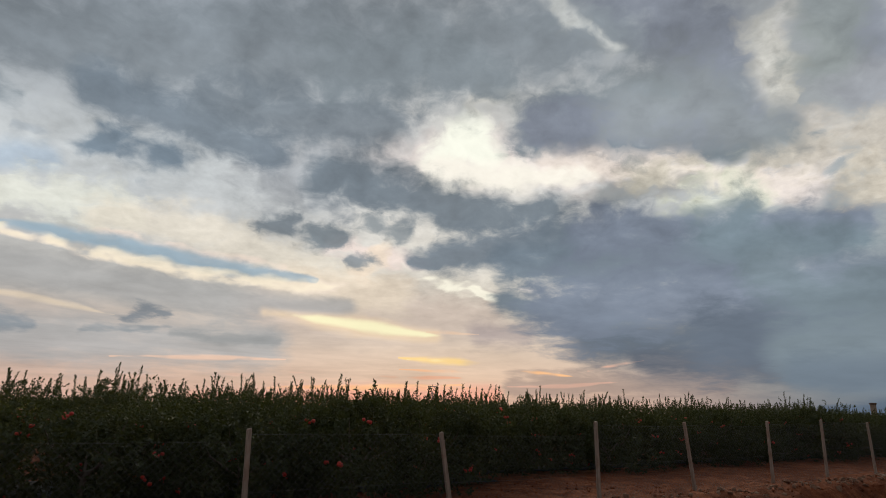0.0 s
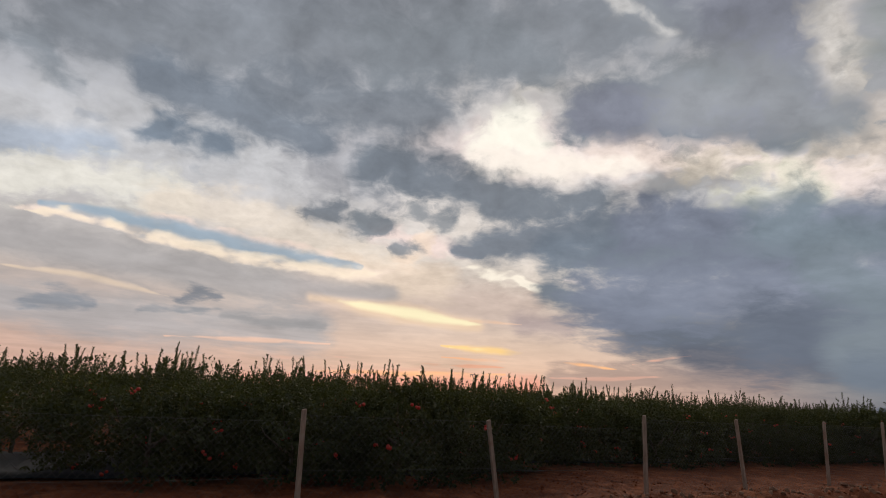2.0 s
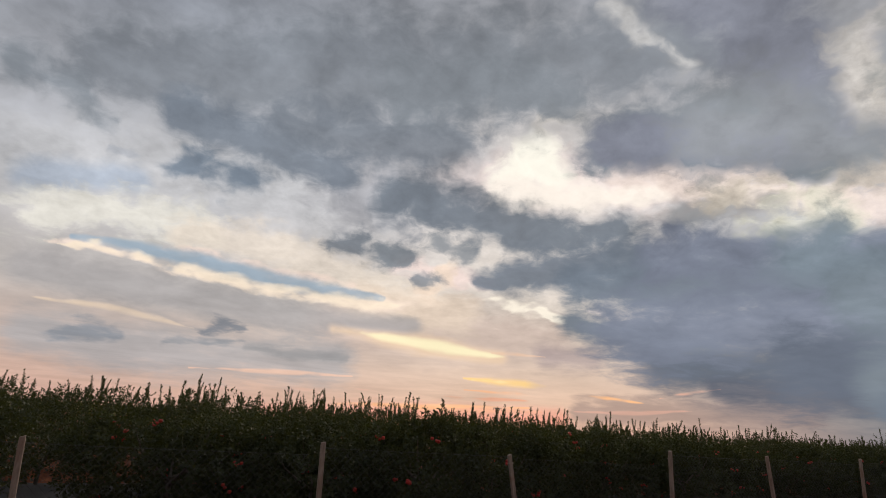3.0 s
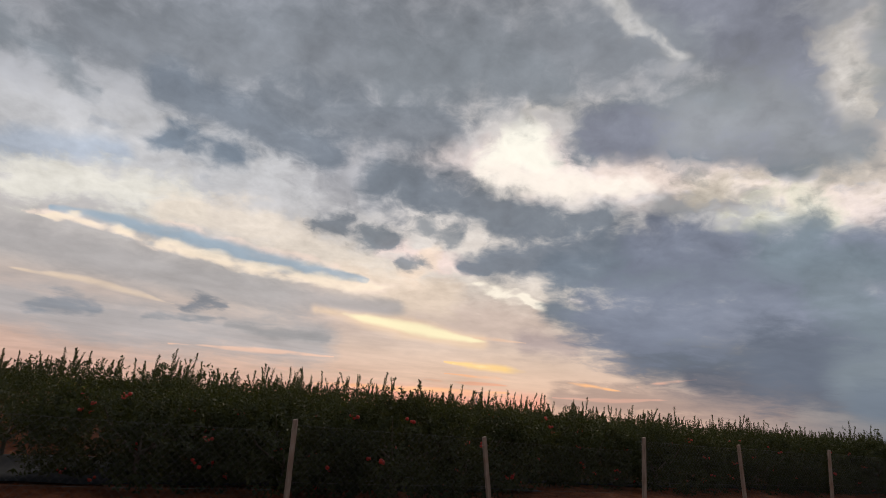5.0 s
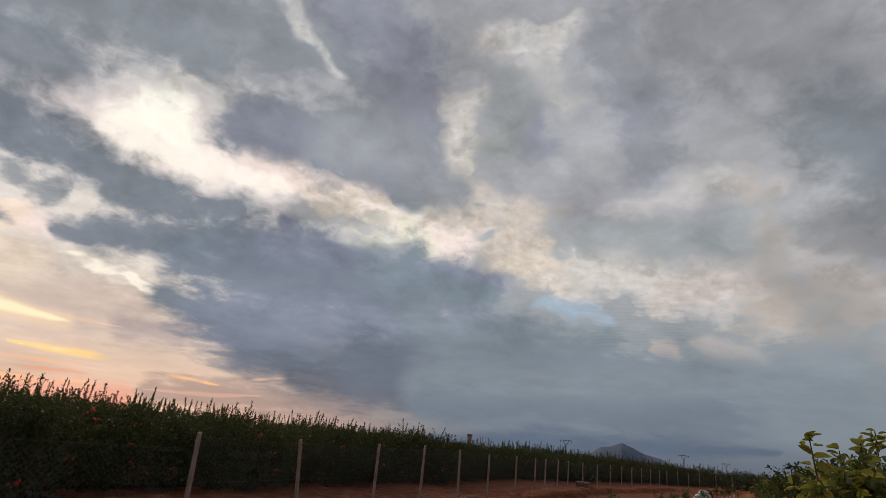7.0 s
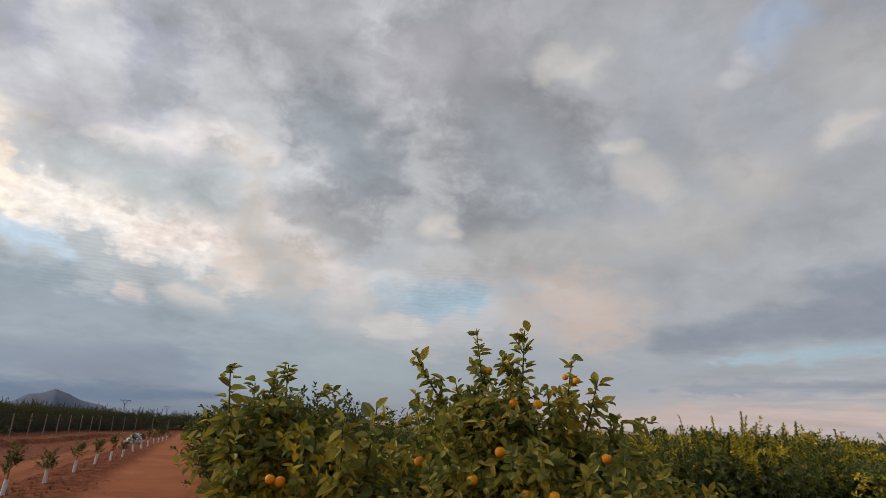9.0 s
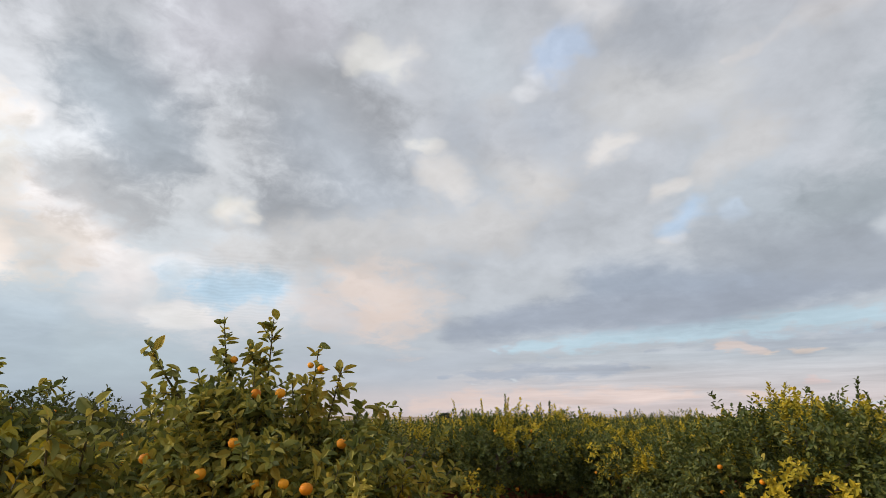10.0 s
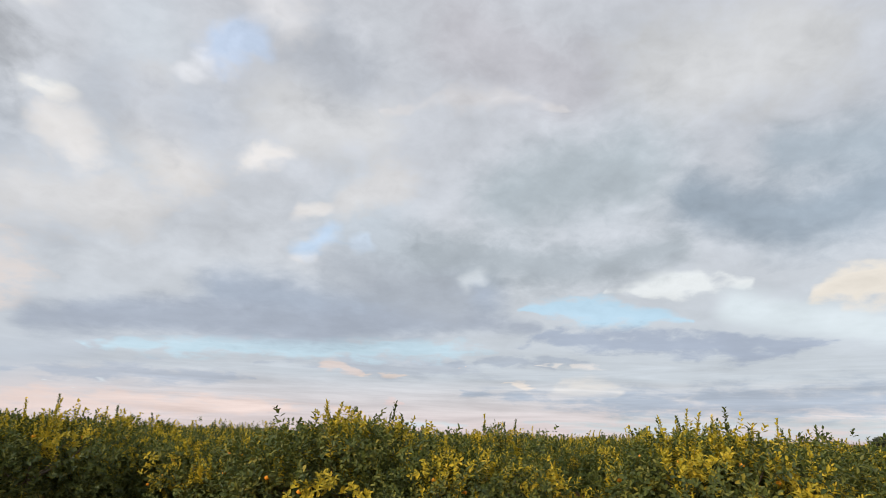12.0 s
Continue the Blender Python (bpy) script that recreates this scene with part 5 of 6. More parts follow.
def slab(x, y, sx, sy, sz, turn, tilt, label):
    bm = bmesh.new()
    bmesh.ops.create_cube(bm, size=1.0, matrix=Matrix.Diagonal((sx, sy, sz, 1)))
    bmesh.ops.subdivide_edges(bm, edges=bm.edges[:], cuts=2, use_grid_fill=True)
    rng = random.Random(int(x * 7))
    for v in bm.verts:
        v.co += Vector((rng.gauss(0, sx * 0.035), rng.gauss(0, sy * 0.035), rng.gauss(0, sz * 0.05)))
    bmesh.ops.bevel(bm, geom=bm.edges[:], offset=min(sx, sy, sz) * 0.08, segments=1, affect="EDGES")
    me = bpy.data.meshes.new("concrete_slab")
    bm.to_mesh(me)
    bm.free()
    me.materials.append(CONCRETE)
    ob = tagged(new("concrete_slab", me), label, "rubble")
    ob.matrix_basis = pose(x, y, z_at(x, y) + sz * 0.4, tilt, 0, turn)


slab(19.3, 6.75, 1.0, 0.5, 0.06, 25, 4, "broken flat concrete slab lying on the red bank")
slab(20.0, 6.9, 0.6, 0.4, 0.05, -20, -7, "broken flat concrete slab lying on the red bank")
slab(40.5, 6.9, 1.1, 0.7, 0.30, 8, 0, "low weathered concrete block beside the fence")


# ------------------------------------------------------------------ young plants in guard tubes
def young_plant(seed, tall):
    rng = np.random.default_rng(seed)
    root = tagged(new("young_citrus"), "young citrus sapling in a white guard tube on tilled red soil", "sapling", "row of young saplings")
    bm = bmesh.new()
    h = 0.37
    bmesh.ops.create_cone(bm, cap_ends=False, segments=12, radius1=0.047, radius2=0.044, depth=h, matrix=Matrix.Translation((0, 0, h / 2 - 0.03)))
    bmesh.ops.create_cone(bm, cap_ends=False, segments=12, radius1=0.040, radius2=0.038, depth=h, matrix=Matrix.Translation((0, 0, h / 2 - 0.03)))
    for f in bm.faces:
        f.smooth = True
    me = bpy.data.meshes.new("guard_tube")
    bm.to_mesh(me)
    bm.free()
    me.materials.append(TUBE)
    part("guard_tube", me, root, "white plastic guard tube")
    paths = [([(0, 0, -0.05), (0.005, 0, 0.4), (0.0, 0.01, tall * 0.8)], [0.014, 0.011, 0.006])]
    feet, lens = [], []
    for k in range(15):
        a = k * 2.4 + rng.uniform(-0.5, 0.5)
        foot = np.array([0, 0, tall * rng.uniform(0.36, 0.78)])
        tip = foot + np.array([math.cos(a) * 0.17, math.sin(a) * 0.17, tall * rng.uniform(0.10, 0.24)]) * rng.uniform(0.6, 1.1)
        paths.append(([foot, (foot + tip) / 2 + np.array([0, 0, -0.01]), tip], [0.006, 0.004, 0.002]))
        feet.append((foot, tip))
    v, f = tubes(paths, 5)
    part("stem", raw_mesh("stem", v, f, [BARK], smooth=True), root)
    start = np.array([a * 0.75 + b * 0.25 for a, b in feet] + [(0, 0, tall * 0.6)] * 3)
    way = unit(np.array([b - a for a, b in feet] + [rng.normal(0, 0.4, 3) + np.array([0, 0, 1.0]) for _ in range(3)]))
    b, w, u, s = twig_leaves(rng, start, way, rng.uniform(0.12, 0.26, len(start)), 13, 0.085)
    v, f = leaf_blades(b, w, u, s, s * 0.5, True)
    part("crown", raw_mesh("crown", v, f, [LEAF]), root)
    return root


def sapling_row():
    kinds = [young_plant(40, 1.05), young_plant(41, 0.95), young_plant(42, 1.1), young_plant(43, 0.85)]
    rng = random.Random(4)
    spots = [(11.0, 3.15), (14.2, 2.78)] + [(17.4 + 3.2 * k, 2.4 - 0.1165 * 3.2 * k) for k in range(13)]
    for k, (x, y) in enumerate(spots):
        m = pose(x, y, z_at(x, y), rng.uniform(-3, 3), rng.uniform(-5, 5), rng.uniform(0, 360))
        if k < 4:
            kinds[k].matrix_basis = m
        else:
            copy_thing(kinds[k % 4], m)


sapling_row()


def sack(x, y, z, sx, sy, sz, turn, seed):
    """A slumped white sack, tied at one end."""
    bm = bmesh.new()
    bmesh.ops.create_icosphere(bm, subdivisions=3, radius=1.0)
    rng = random.Random(seed)
    k = [rng.uniform(0, 6.28) for _ in range(6)]
    for v in bm.verts:
        c = v.co.copy()
        pinch = 1.0 - 0.75 * max(0.0, c.x - 0.55) / 0.45
        v.co.x = sx * (abs(c.x) ** 0.8) * (1 if c.x > 0 else -1)
        v.co.y = sy * (abs(c.y) ** 0.75) * (1 if c.y > 0 else -1) * pinch
        v.co.z = sz * max(c.z, -0.55) * pinch + 0.04 * math.sin(7 * c.x + k[0]) * sz + 0.07 * sz * math.sin(11 * c.y + 5 * c.x + k[1])
    for f in bm.faces:
        f.smooth = True
    me = bpy.data.meshes.new("sack")
    bm.to_mesh(me)
    bm.free()
    me.materials.append(TUBE)
    ob = tagged(new("sack", me), "slumped white plastic sack lying beside the saplings", "sack", "white sacks")
    ob.matrix_basis = pose(x, y, z_at(x, y) + z, 0, 0, turn)


sack(46.6, 0.35, 0.13, 0.42, 0.28, 0.24, 80, 1)
sack(47.3, -0.15, 0.12, 0.40, 0.26, 0.22, 20, 2)
sack(46.9, 0.12, 0.40, 0.38, 0.26, 0.20, 130, 3)


# ------------------------------------------------------------------ mandarin hedge behind the fence
def scatter(kinds, spots, seed, low=0.9, high=1.1):
    """Places the kinds at the spots in turn: first the trees themselves, then copies."""
    rng = random.Random(seed)
    used = set()
    for k, (x, y, s) in enumerate(spots):
        kind = kinds[k % len(kinds)] if k < len(kinds) else rng.choice(kinds)
        size = s * rng.uniform(low, high)
        m = pose(x, y, z_at(x, y) - 0.02, 0, 0, rng.uniform(0, 360))
        if kind.name not in used:
            used.add(kind.name)
            kind.matrix_basis = m
            ob = kind
        else:
            ob = copy_thing(kind, m)
        ob.scale = (size, size, size * rng.uniform(0.96, 1.05))


MANDARIN = "dense dark green mandarin tree with upright shoots and red fruit"
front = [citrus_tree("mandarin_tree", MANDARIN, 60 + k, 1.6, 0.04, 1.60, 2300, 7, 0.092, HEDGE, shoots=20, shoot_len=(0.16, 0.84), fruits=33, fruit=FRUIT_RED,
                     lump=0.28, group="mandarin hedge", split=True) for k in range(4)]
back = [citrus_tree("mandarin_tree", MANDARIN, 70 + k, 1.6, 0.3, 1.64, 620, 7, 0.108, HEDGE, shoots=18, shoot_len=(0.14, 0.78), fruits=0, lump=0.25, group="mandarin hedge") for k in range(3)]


def hedge_spots():
    rng = random.Random(8)
    a = [(-4.6, 10.4, 0.88), (-2.1, 10.5, 0.87), (1.25, 10.5, 0.87), (3.4, 10.1, 0.88), (5.2, 9.75, 0.91), (7.3, 10.7, 0.94), (2.4, 12.0, 0.83), (4.4, 11.9, 0.86)]
    a += [(-6.9 - 2.6 * k, 10.8, 0.95) for k in range(5)]
    x = 9.8
    while x < 40:
        a.append((x, 12.2 + rng.uniform(-0.35, 0.35), 0.98 + (0.12 if 24 < x < 29 else 0)))
        x += 2.35
    for k in range(24):
        t = k / 23
        px, py = np.interp(t, [0, 0.35, 0.65, 0.85, 1], [41, 56, 72, 82, 92]), np.interp(t, [0, 0.35, 0.65, 0.85, 1], [12, 9.6, 6.0, 1.0, -8.0])
        a.append((float(px), float(py), 1.02))
    b = [(-3.0, 13.4, 0.88), (-0.6, 13.4, 0.74), (-1.2, 16.2, 0.80)]
    for row, y in enumerate((14.8, 18.2, 22.5)):
        x = -18.0 + row
        while x < 46 + 8 * row:
            if row or not -2.0 < x < 1.2:
                b.append((x, y + rng.uniform(-0.3, 0.3), 0.94 + 0.05 * row))
            x += 2.5 + 0.35 * row
    for k in range(26):
        t = k / 25
        b.append((float(np.interp(t, [0, 0.4, 0.75, 1], [50, 68, 84, 98])), float(np.interp(t, [0, 0.4, 0.75, 1], [15, 11, 5, -8.0])) + rng.uniform(-0.4, 0.4), 1.15))
    return a, b


hedge_a, hedge_b = hedge_spots()
scatter(front, hedge_a, 1, 0.95, 1.05)
scatter(back, hedge_b, 2, 0.95, 1.08)


def ground_cloth(x0, x1, y0, y1):
    """Woven weed cloth that lies in folds under a tree row."""
    n, m = 40, 6
    X, Y = np.meshgrid(np.linspace(x0, x1, n), np.linspace(y0, y1, m))
    Z = ground_height(X, Y) + 0.03 + 0.03 * wavy(X, Y, 3.1) * np.linspace(1, 0.3, m)[:, None] + 0.02 * np.random.default_rng(3).random(X.shape)
    i = (np.arange(m - 1)[:, None] * n + np.arange(n - 1)[None]).ravel()
    ob = new("ground_cloth", raw_mesh("ground_cloth", np.stack([X, Y, Z], -1).reshape(-1, 3), np.stack([i, i + 1, i + n + 1, i + n], 1), [CLOTH], smooth=True))
    sol = ob.modifiers.new("thickness", "SOLIDIFY")
    sol.thickness = 0.006
    tagged(ob, "dark woven weed cloth lying under the mandarin trees", "weed cloth")


ground_cloth(-6.0, 9.0, 10.3, 13.8)
ground_cloth(9.5, 40.0, 11.9, 13.2)


# ------------------------------------------------------------------ citrus along the track
NEAR = "tall citrus bush with large sunlit leaves and ripe oranges"


def near_tree(label, seed, spot, radius, low, high, twigs, branches, fruits, leaf_parts, lobes=(), yellow=0.05, blade=0.066, dense=2.1):
    """A nearby tree: its crown, long top branches with leaves of their own, and the oranges where they hang."""
    rng = np.random.default_rng(seed)
    root = tagged(new("orange_tree"), label, "citrus tree")
    root.location = (*spot, z_at(*spot))
    o = np.array([*spot, root.location.z])
    part("trunk", trunk_mesh(rng, high, radius, 7, 0.06), root)
    (b, w, u, s), (p, way, length), hot = crown_arrays(rng, radius, low, high, int(twigs * dense), 8, blade, 0.30, 1.0, yellow)
    for lx, ly, lr, l0, l1, n in lobes:
        more, stems, warm = crown_arrays(rng, lr, l0, l1, int(n * dense), 8, blade, 0.10, 1.0, yellow)
        hot = np.concatenate([hot, warm])
        shift = np.array([lx - spot[0], ly - spot[1], 0])
        b, w, u, s = np.concatenate([b, more[0] + shift]), np.concatenate([w, more[1]]), np.concatenate([u, more[2]]), np.concatenate([s, more[3]])
        p, way, length = np.concatenate([p, stems[0] + shift]), np.concatenate([way, stems[1]]), np.concatenate([length, stems[2]])
    v, f = leaf_blades(b, w, u, s, s * rng.uniform(0.46, 0.62, len(s)), 2)
    idx = np.repeat(hot, 16)
    part("crown", raw_mesh("crown", v, f, [NEAR_LEAF, YOUNG], idx), root)
    v, f = tubes([([q, q + d * l * 0.5, q + d * l], [0.004, 0.003, 0.002]) for q, d, l in zip(p[::3], way[::3], length[::3])], 4)
    tagged(part("twig", raw_mesh("twig", v, f, [TWIG]), root), kind="stuff")
    shapes = []
    for k in range(5):
        n = 1
        lv, lf = leaf_blades(np.zeros((1, 3)), np.array([[0, 1.0, 0.1]]), np.array([[0, 0, 1.0]]), np.array([1.0]), np.array([0.48 + 0.05 * k]), 2)
        lv[:, 2] -= (0.16 * k - 0.22) * lv[:, 1] ** 2
        lv = lv + np.array([0.03 * k - 0.06, 0, 0]) * (lv[:, 1:2] ** 2)
        shapes.append(raw_mesh("leaf", lv, lf, [LEAF_ONE]))
    loose, each, bunches, twiglets = [], [], [], []
    for foot, tip, n in branches:
        foot, tip = np.array(foot) - o, np.array(tip) - o
        bow = np.array([0, 0, -0.06])
        t = np.linspace(0, 1, 7)[:, None]
        pts = foot + (tip - foot) * t + bow * np.sin(t * np.pi)
        v, f = tubes([(pts, np.linspace(0.011, 0.003, 7))], 6)
        part("branch", raw_mesh("branch", v, f, [TWIG], smooth=True), root)
        go = unit(tip - foot)
        side = unit(np.cross(go, rng.normal(size=3)))
        side2 = np.cross(go, side)
        n = int(n * 2.3 * (0.084 / blade) ** 0.8)
        for k in range(n):
            q = 0.12 + 0.88 * k / (n - 1)
            base = foot + (tip - foot) * q + bow * math.sin(q * math.pi)
            th = k * 2.4 + rng.uniform(-0.3, 0.3)
            out = side * math.cos(th) + side2 * math.sin(th)
            d = unit(out + go * (0.12 + 0.75 * q ** 3) + np.array([0, 0, -0.05]) + rng.normal(0, 0.34, 3))
            up = unit(go + np.array([0, 0, 0.3]) + rng.normal(0, 0.45, 3))
            base = base + rng.normal(0, 0.012, 3)
            each.append((base, d, up, blade * 1.16 * rng.uniform(0.55, 1.4) * (1.0 - 0.15 * q)))
        for k in range(5):
            q = rng.uniform(0.15, 0.9)
            base = foot + (tip - foot) * q + bow * math.sin(q * math.pi)
            th = rng.uniform(0, 6.283)
            d = unit(side * math.cos(th) + side2 * math.sin(th) + go * 0.7 + rng.normal(0, 0.2, 3))
            reach = rng.uniform(0.08, 0.20) * (1.15 - 0.6 * q)
            v, f = tubes([([base, base + d * reach * 0.5, base + d * reach], [0.004, 0.003, 0.002])], 4)
            twiglets.append((v, f))
            tb, tw, tu, ts = twig_leaves(rng, base[None], d[None], np.array([reach]), 8, blade * 1.1)
            bunches.extend(zip(tb, tw, tu, ts))
    rng.shuffle(each)
    for k, (base, d, up, size) in enumerate(each):
        side = unit(np.cross(d, up))
        up = np.cross(side, d)
        m = Matrix(((side[0], d[0], up[0], base[0]), (side[1], d[1], up[1], base[1]), (side[2], d[2], up[2], base[2]), (0, 0, 0, 1)))
        if k < leaf_parts:
            part("leaf", shapes[k % 5], root, at=m @ Matrix.Scale(size, 4))
        else:
            loose.append((base, d, up, size))
    loose.extend(bunches)
    count = np.cumsum([0] + [len(v) for v, f in twiglets])
    tagged(part("twig", raw_mesh("twig", np.concatenate([v for v, f in twiglets]), np.concatenate([f + c for (v, f), c in zip(twiglets, count)]), [TWIG]), root), kind="stuff")
    if loose:
        b, w, u, s = (np.array([q[i] for q in loose]) for i in range(4))
        v, f = leaf_blades(b, w, u, s, s * 0.55, 2)
        part("foliage", raw_mesh("foliage", v, f, [NEAR_LEAF]), root)
    for x, y, z in fruits:
        part("fruit", FRUIT_ORANGE, root, at=Matrix.Translation(np.array([x, y, z]) - o) @ pose(0, 0, 0, rng.uniform(-25, 25), rng.uniform(-25, 25), 0) @ Matrix.Scale(rng.uniform(0.9, 1.1) * (0.72 if z > 1.95 else 1.0), 4))
    return root


near_tree(NEAR, 90, (4.78, -1.95), 0.76, 0.25, 1.66, 900,
          [((4.72, -1.50, 1.72), (4.71, -1.15, 2.08), 24), ((4.8, -1.7, 1.6), (4.78, -1.56, 2.25), 26), ((4.7, -1.8, 1.6), (4.53, -1.73, 2.26), 26),
           ((4.6, -1.9, 1.6), (4.68, -1.68, 2.12), 18), ((4.55, -1.95, 1.55), (4.34, -1.91, 2.09), 20), ((4.5, -2.0, 1.5), (4.24, -2.00, 1.99), 20),
           ((4.9, -1.7, 1.5), (4.92, -1.5, 1.98), 16), ((4.6, -1.7, 1.5), (4.5, -1.62, 1.98), 16), ((4.45, -1.9, 1.5), (4.42, -1.8, 1.95), 16),
           ((4.7, -2.0, 1.5), (4.62, -2.1, 1.95), 18), ((4.5, -2.15, 1.45), (4.40, -2.26, 1.82), 14), ((5.0, -1.6, 1.4), (5.15, -1.35, 1.85), 16),
           ((4.4, -1.7, 1.3), (4.1, -1.55, 1.62), 14), ((4.3, -1.9, 1.3), (3.95, -1.95, 1.62), 14), ((4.5, -2.3, 1.3), (4.25, -2.45, 1.50), 14)],
          [(4.34, -1.31, 1.48), (4.02, -1.55, 1.44), (4.32, -1.45, 1.61), (3.93, -1.61, 1.42), (4.39, -1.72, 1.85), (4.5, -1.64, 1.85), (4.7, -1.6, 2.04),
           (4.04, -1.87, 1.6), (4.17, -1.5, 1.43), (4.28, -1.89, 1.98), (4.35, -1.87, 2.0), (4.67, -1.18, 1.54)], 215,
          [(4.68, -1.74, 0.24, 1.4, 1.84, 100), (4.5, -1.6, 0.5, 0.8, 1.66, 200), (4.32, -2.3, 0.46, 0.4, 1.52, 240), (4.75, -1.55, 0.36, 1.1, 1.74, 130), (3.9, -1.7, 0.4, 0.4, 1.34, 140)])
near_tree("yellowish citrus bush with large leaves beside the red track", 91, (5.95, -1.36), 0.62, 0.2, 1.42, 760,
          [((5.66, -0.68, 1.4), (5.60, -0.65, 2.06), 26), ((5.62, -0.62, 1.4), (5.50, -0.55, 1.98), 22), ((5.49, -0.37, 1.4), (5.35, -0.27, 2.00), 20), ((5.7, -0.5, 1.3), (5.55, -0.45, 1.93), 18),
           ((5.7, -0.9, 1.3), (5.5, -0.95, 1.64), 16), ((4.95, -0.95, 1.3), (4.70, -0.94, 1.80), 18), ((4.9, -0.85, 1.3), (4.69, -0.76, 1.73), 14), ((5.6, -1.2, 1.2), (5.35, -1.15, 1.62), 14),
           ((5.6, -0.6, 1.2), (5.5, -0.42, 1.6), 14), ((5.4, -0.7, 1.2), (5.1, -0.7, 1.6), 14)],
          [(5.05, -0.56, 1.41), (5.06, -0.51, 1.42)], 85,
          [(5.52, -0.60, 0.24, 1.1, 1.66, 130), (5.3, -1.05, 0.48, 0.5, 1.46, 220), (5.0, -0.95, 0.4, 0.4, 1.4, 130), (5.65, -0.80, 0.32, 0.4, 1.5, 140), (5.62, -0.62, 0.17, 1.3, 1.86, 60)], 0.42, 0.080, 1.6)

ORCHARD = "leafy green citrus tree with yellowing shoots and small oranges"
LEAF_DEEP = leaf_material("deep_citrus_leaf", [(0.0, (0.022, 0.034, 0.012)), (0.4, (0.040, 0.055, 0.017)), (0.75, (0.072, 0.084, 0.022)), (1.0, (0.12, 0.112, 0.028))], 0.68)
track_trees = [citrus_tree("citrus_tree", "dark green citrus tree full of small oranges beside the track", 120 + k, 1.5, 0.05, 1.58, 2200, 7, 0.112, LEAF_DEEP, shoots=14, shoot_len=(0.1, 0.42),
                           fruits=70, fruit=FRUIT_ORANGE, young=0.0, lump=0.2, group="citrus along the track") for k in range(2)]
row_trees = [citrus_tree("citrus_tree", ORCHARD, 100 + k, 1.6, 0.05, 1.50, 2000, 7, 0.090, LEAF, sprays=300, shoots=13, shoot_len=(0.2, 0.66), fruits=16, fruit=FRUIT_ORANGE,
                         young=0.26, young_shoots=0.6, lump=0.36, group="citrus orchard", rich=True, split=True) for k in range(4)]
mid_trees = [citrus_tree("citrus_tree", ORCHARD, 110 + k, 1.6, 0.15, 1.50, 560, 7, 0.112, LEAF, sprays=80, shoots=12, shoot_len=(0.2, 0.55), fruits=3, fruit=FRUIT_ORANGE,
                         young=0.22, young_shoots=0.6, lump=0.36, group="citrus orchard") for k in range(4)]


def orchard_spots():
    rng = random.Random(21)
    near, mid, track = [], [], []
    for x, y in ((8.6, -2.7), (11.4, -3.2), (14.4, -3.6), (17.6, -3.2), (20.6, -3.75), (23.4, -3.95), (26.2, -4.05), (29.2, -4.1)):
        track.append((x, y, {8.6: 0.80, 11.4: 0.85, 14.4: 0.88, 17.6: 1.22, 20.6: 1.12}.get(x, 1.0)))
    for k in range(12):
        mid.append((32.0 + 3.0 * k, -4.3 - 0.16 * k, 1.02))
    dx, dy = 0.90, -0.436
    for row in range(9):
        start = {0: 0.0, 1: -9.0}.get(row, -14.0 - 3 * row)
        ends = {0: 24.0, 1: 34.0}.get(row, 40.0 + 5 * row)
        s = start
        while s < ends:
            x = 2.3 + dx * s - 0.436 * 5.2 * row + rng.uniform(-0.25, 0.25)
            y = -10.3 + dy * s - 0.90 * 5.2 * row + rng.uniform(-0.25, 0.25)
            tall = 1.15 if row == 0 and 4.2 < x < 8.6 else 1.0 + 0.012 * row
            (near if row < 2 and math.hypot(x, y) < 20 else mid).append((x, y, tall))
            s += 2.3
    near.append((-1.75, -10.9, 0.98))
    for k in range(4):
        near.append((11.5 + 2.07 * k, -11.9 - 1.0 * k, 0.98))
    # rows between the track and the slanting ones
    for k in range(40):
        x = 12 + (k % 10) * 3.4 + rng.uniform(-0.3, 0.3)
        y = -8.0 - (k // 10) * 4.2 - 0.1 * x + rng.uniform(-0.3, 0.3)
        if y > -10.3 - 0.485 * (x - 2.3) + 2.0:
            mid.append((x, y, 1.02))
    return near, mid, track


orchard_near, orchard_mid, orchard_track = orchard_spots()
scatter(track_trees, orchard_track, 5, 0.94, 1.08)
scatter(row_trees, orchard_near, 3, 0.86, 1.18)
scatter(mid_trees, orchard_mid, 4, 0.90, 1.14)


def far_orchard():
    """Tree tops far off, past counting."""
    rng = np.random.default_rng(77)
    n = 5200
    r = 48 + 330 * rng.random(n) ** 1.6
    a = np.radians(rng.uniform(-150, 100, n))
    keep = ~((np.degrees(a) > -4) & (np.degrees(a) < 9) & (r < 90))
    r, a = r[keep], a[keep]
    n = len(r)
    k = 26
    c = np.stack([r * np.cos(a), r * np.sin(a), 0.85 + 0 * r], 1)
    p = np.repeat(c, k, 0) + rng.normal(0, 1, (n * k, 3)) * np.array([1.1, 1.1, 0.38])
    w = unit(rng.normal(size=(n * k, 3)) + np.array([0, 0, 0.8]))
    size = np.repeat(0.16 + 0.0018 * r, k) * rng.uniform(0.7, 1.3, n * k)
    v, f = leaf_blades(p, w, unit(rng.normal(size=(n * k, 3))), size, size * 0.6, False)
    tagged(new("far_orchard", raw_mesh("far_orchard", v, f, [LEAF])), "distant rows of green citrus reaching the horizon", "orchard", kind="stuff")


far_orchard()


# ------------------------------------------------------------------ far things
def polar(az, dist):
    return dist * math.cos(radians(az)), dist * math.sin(radians(az))


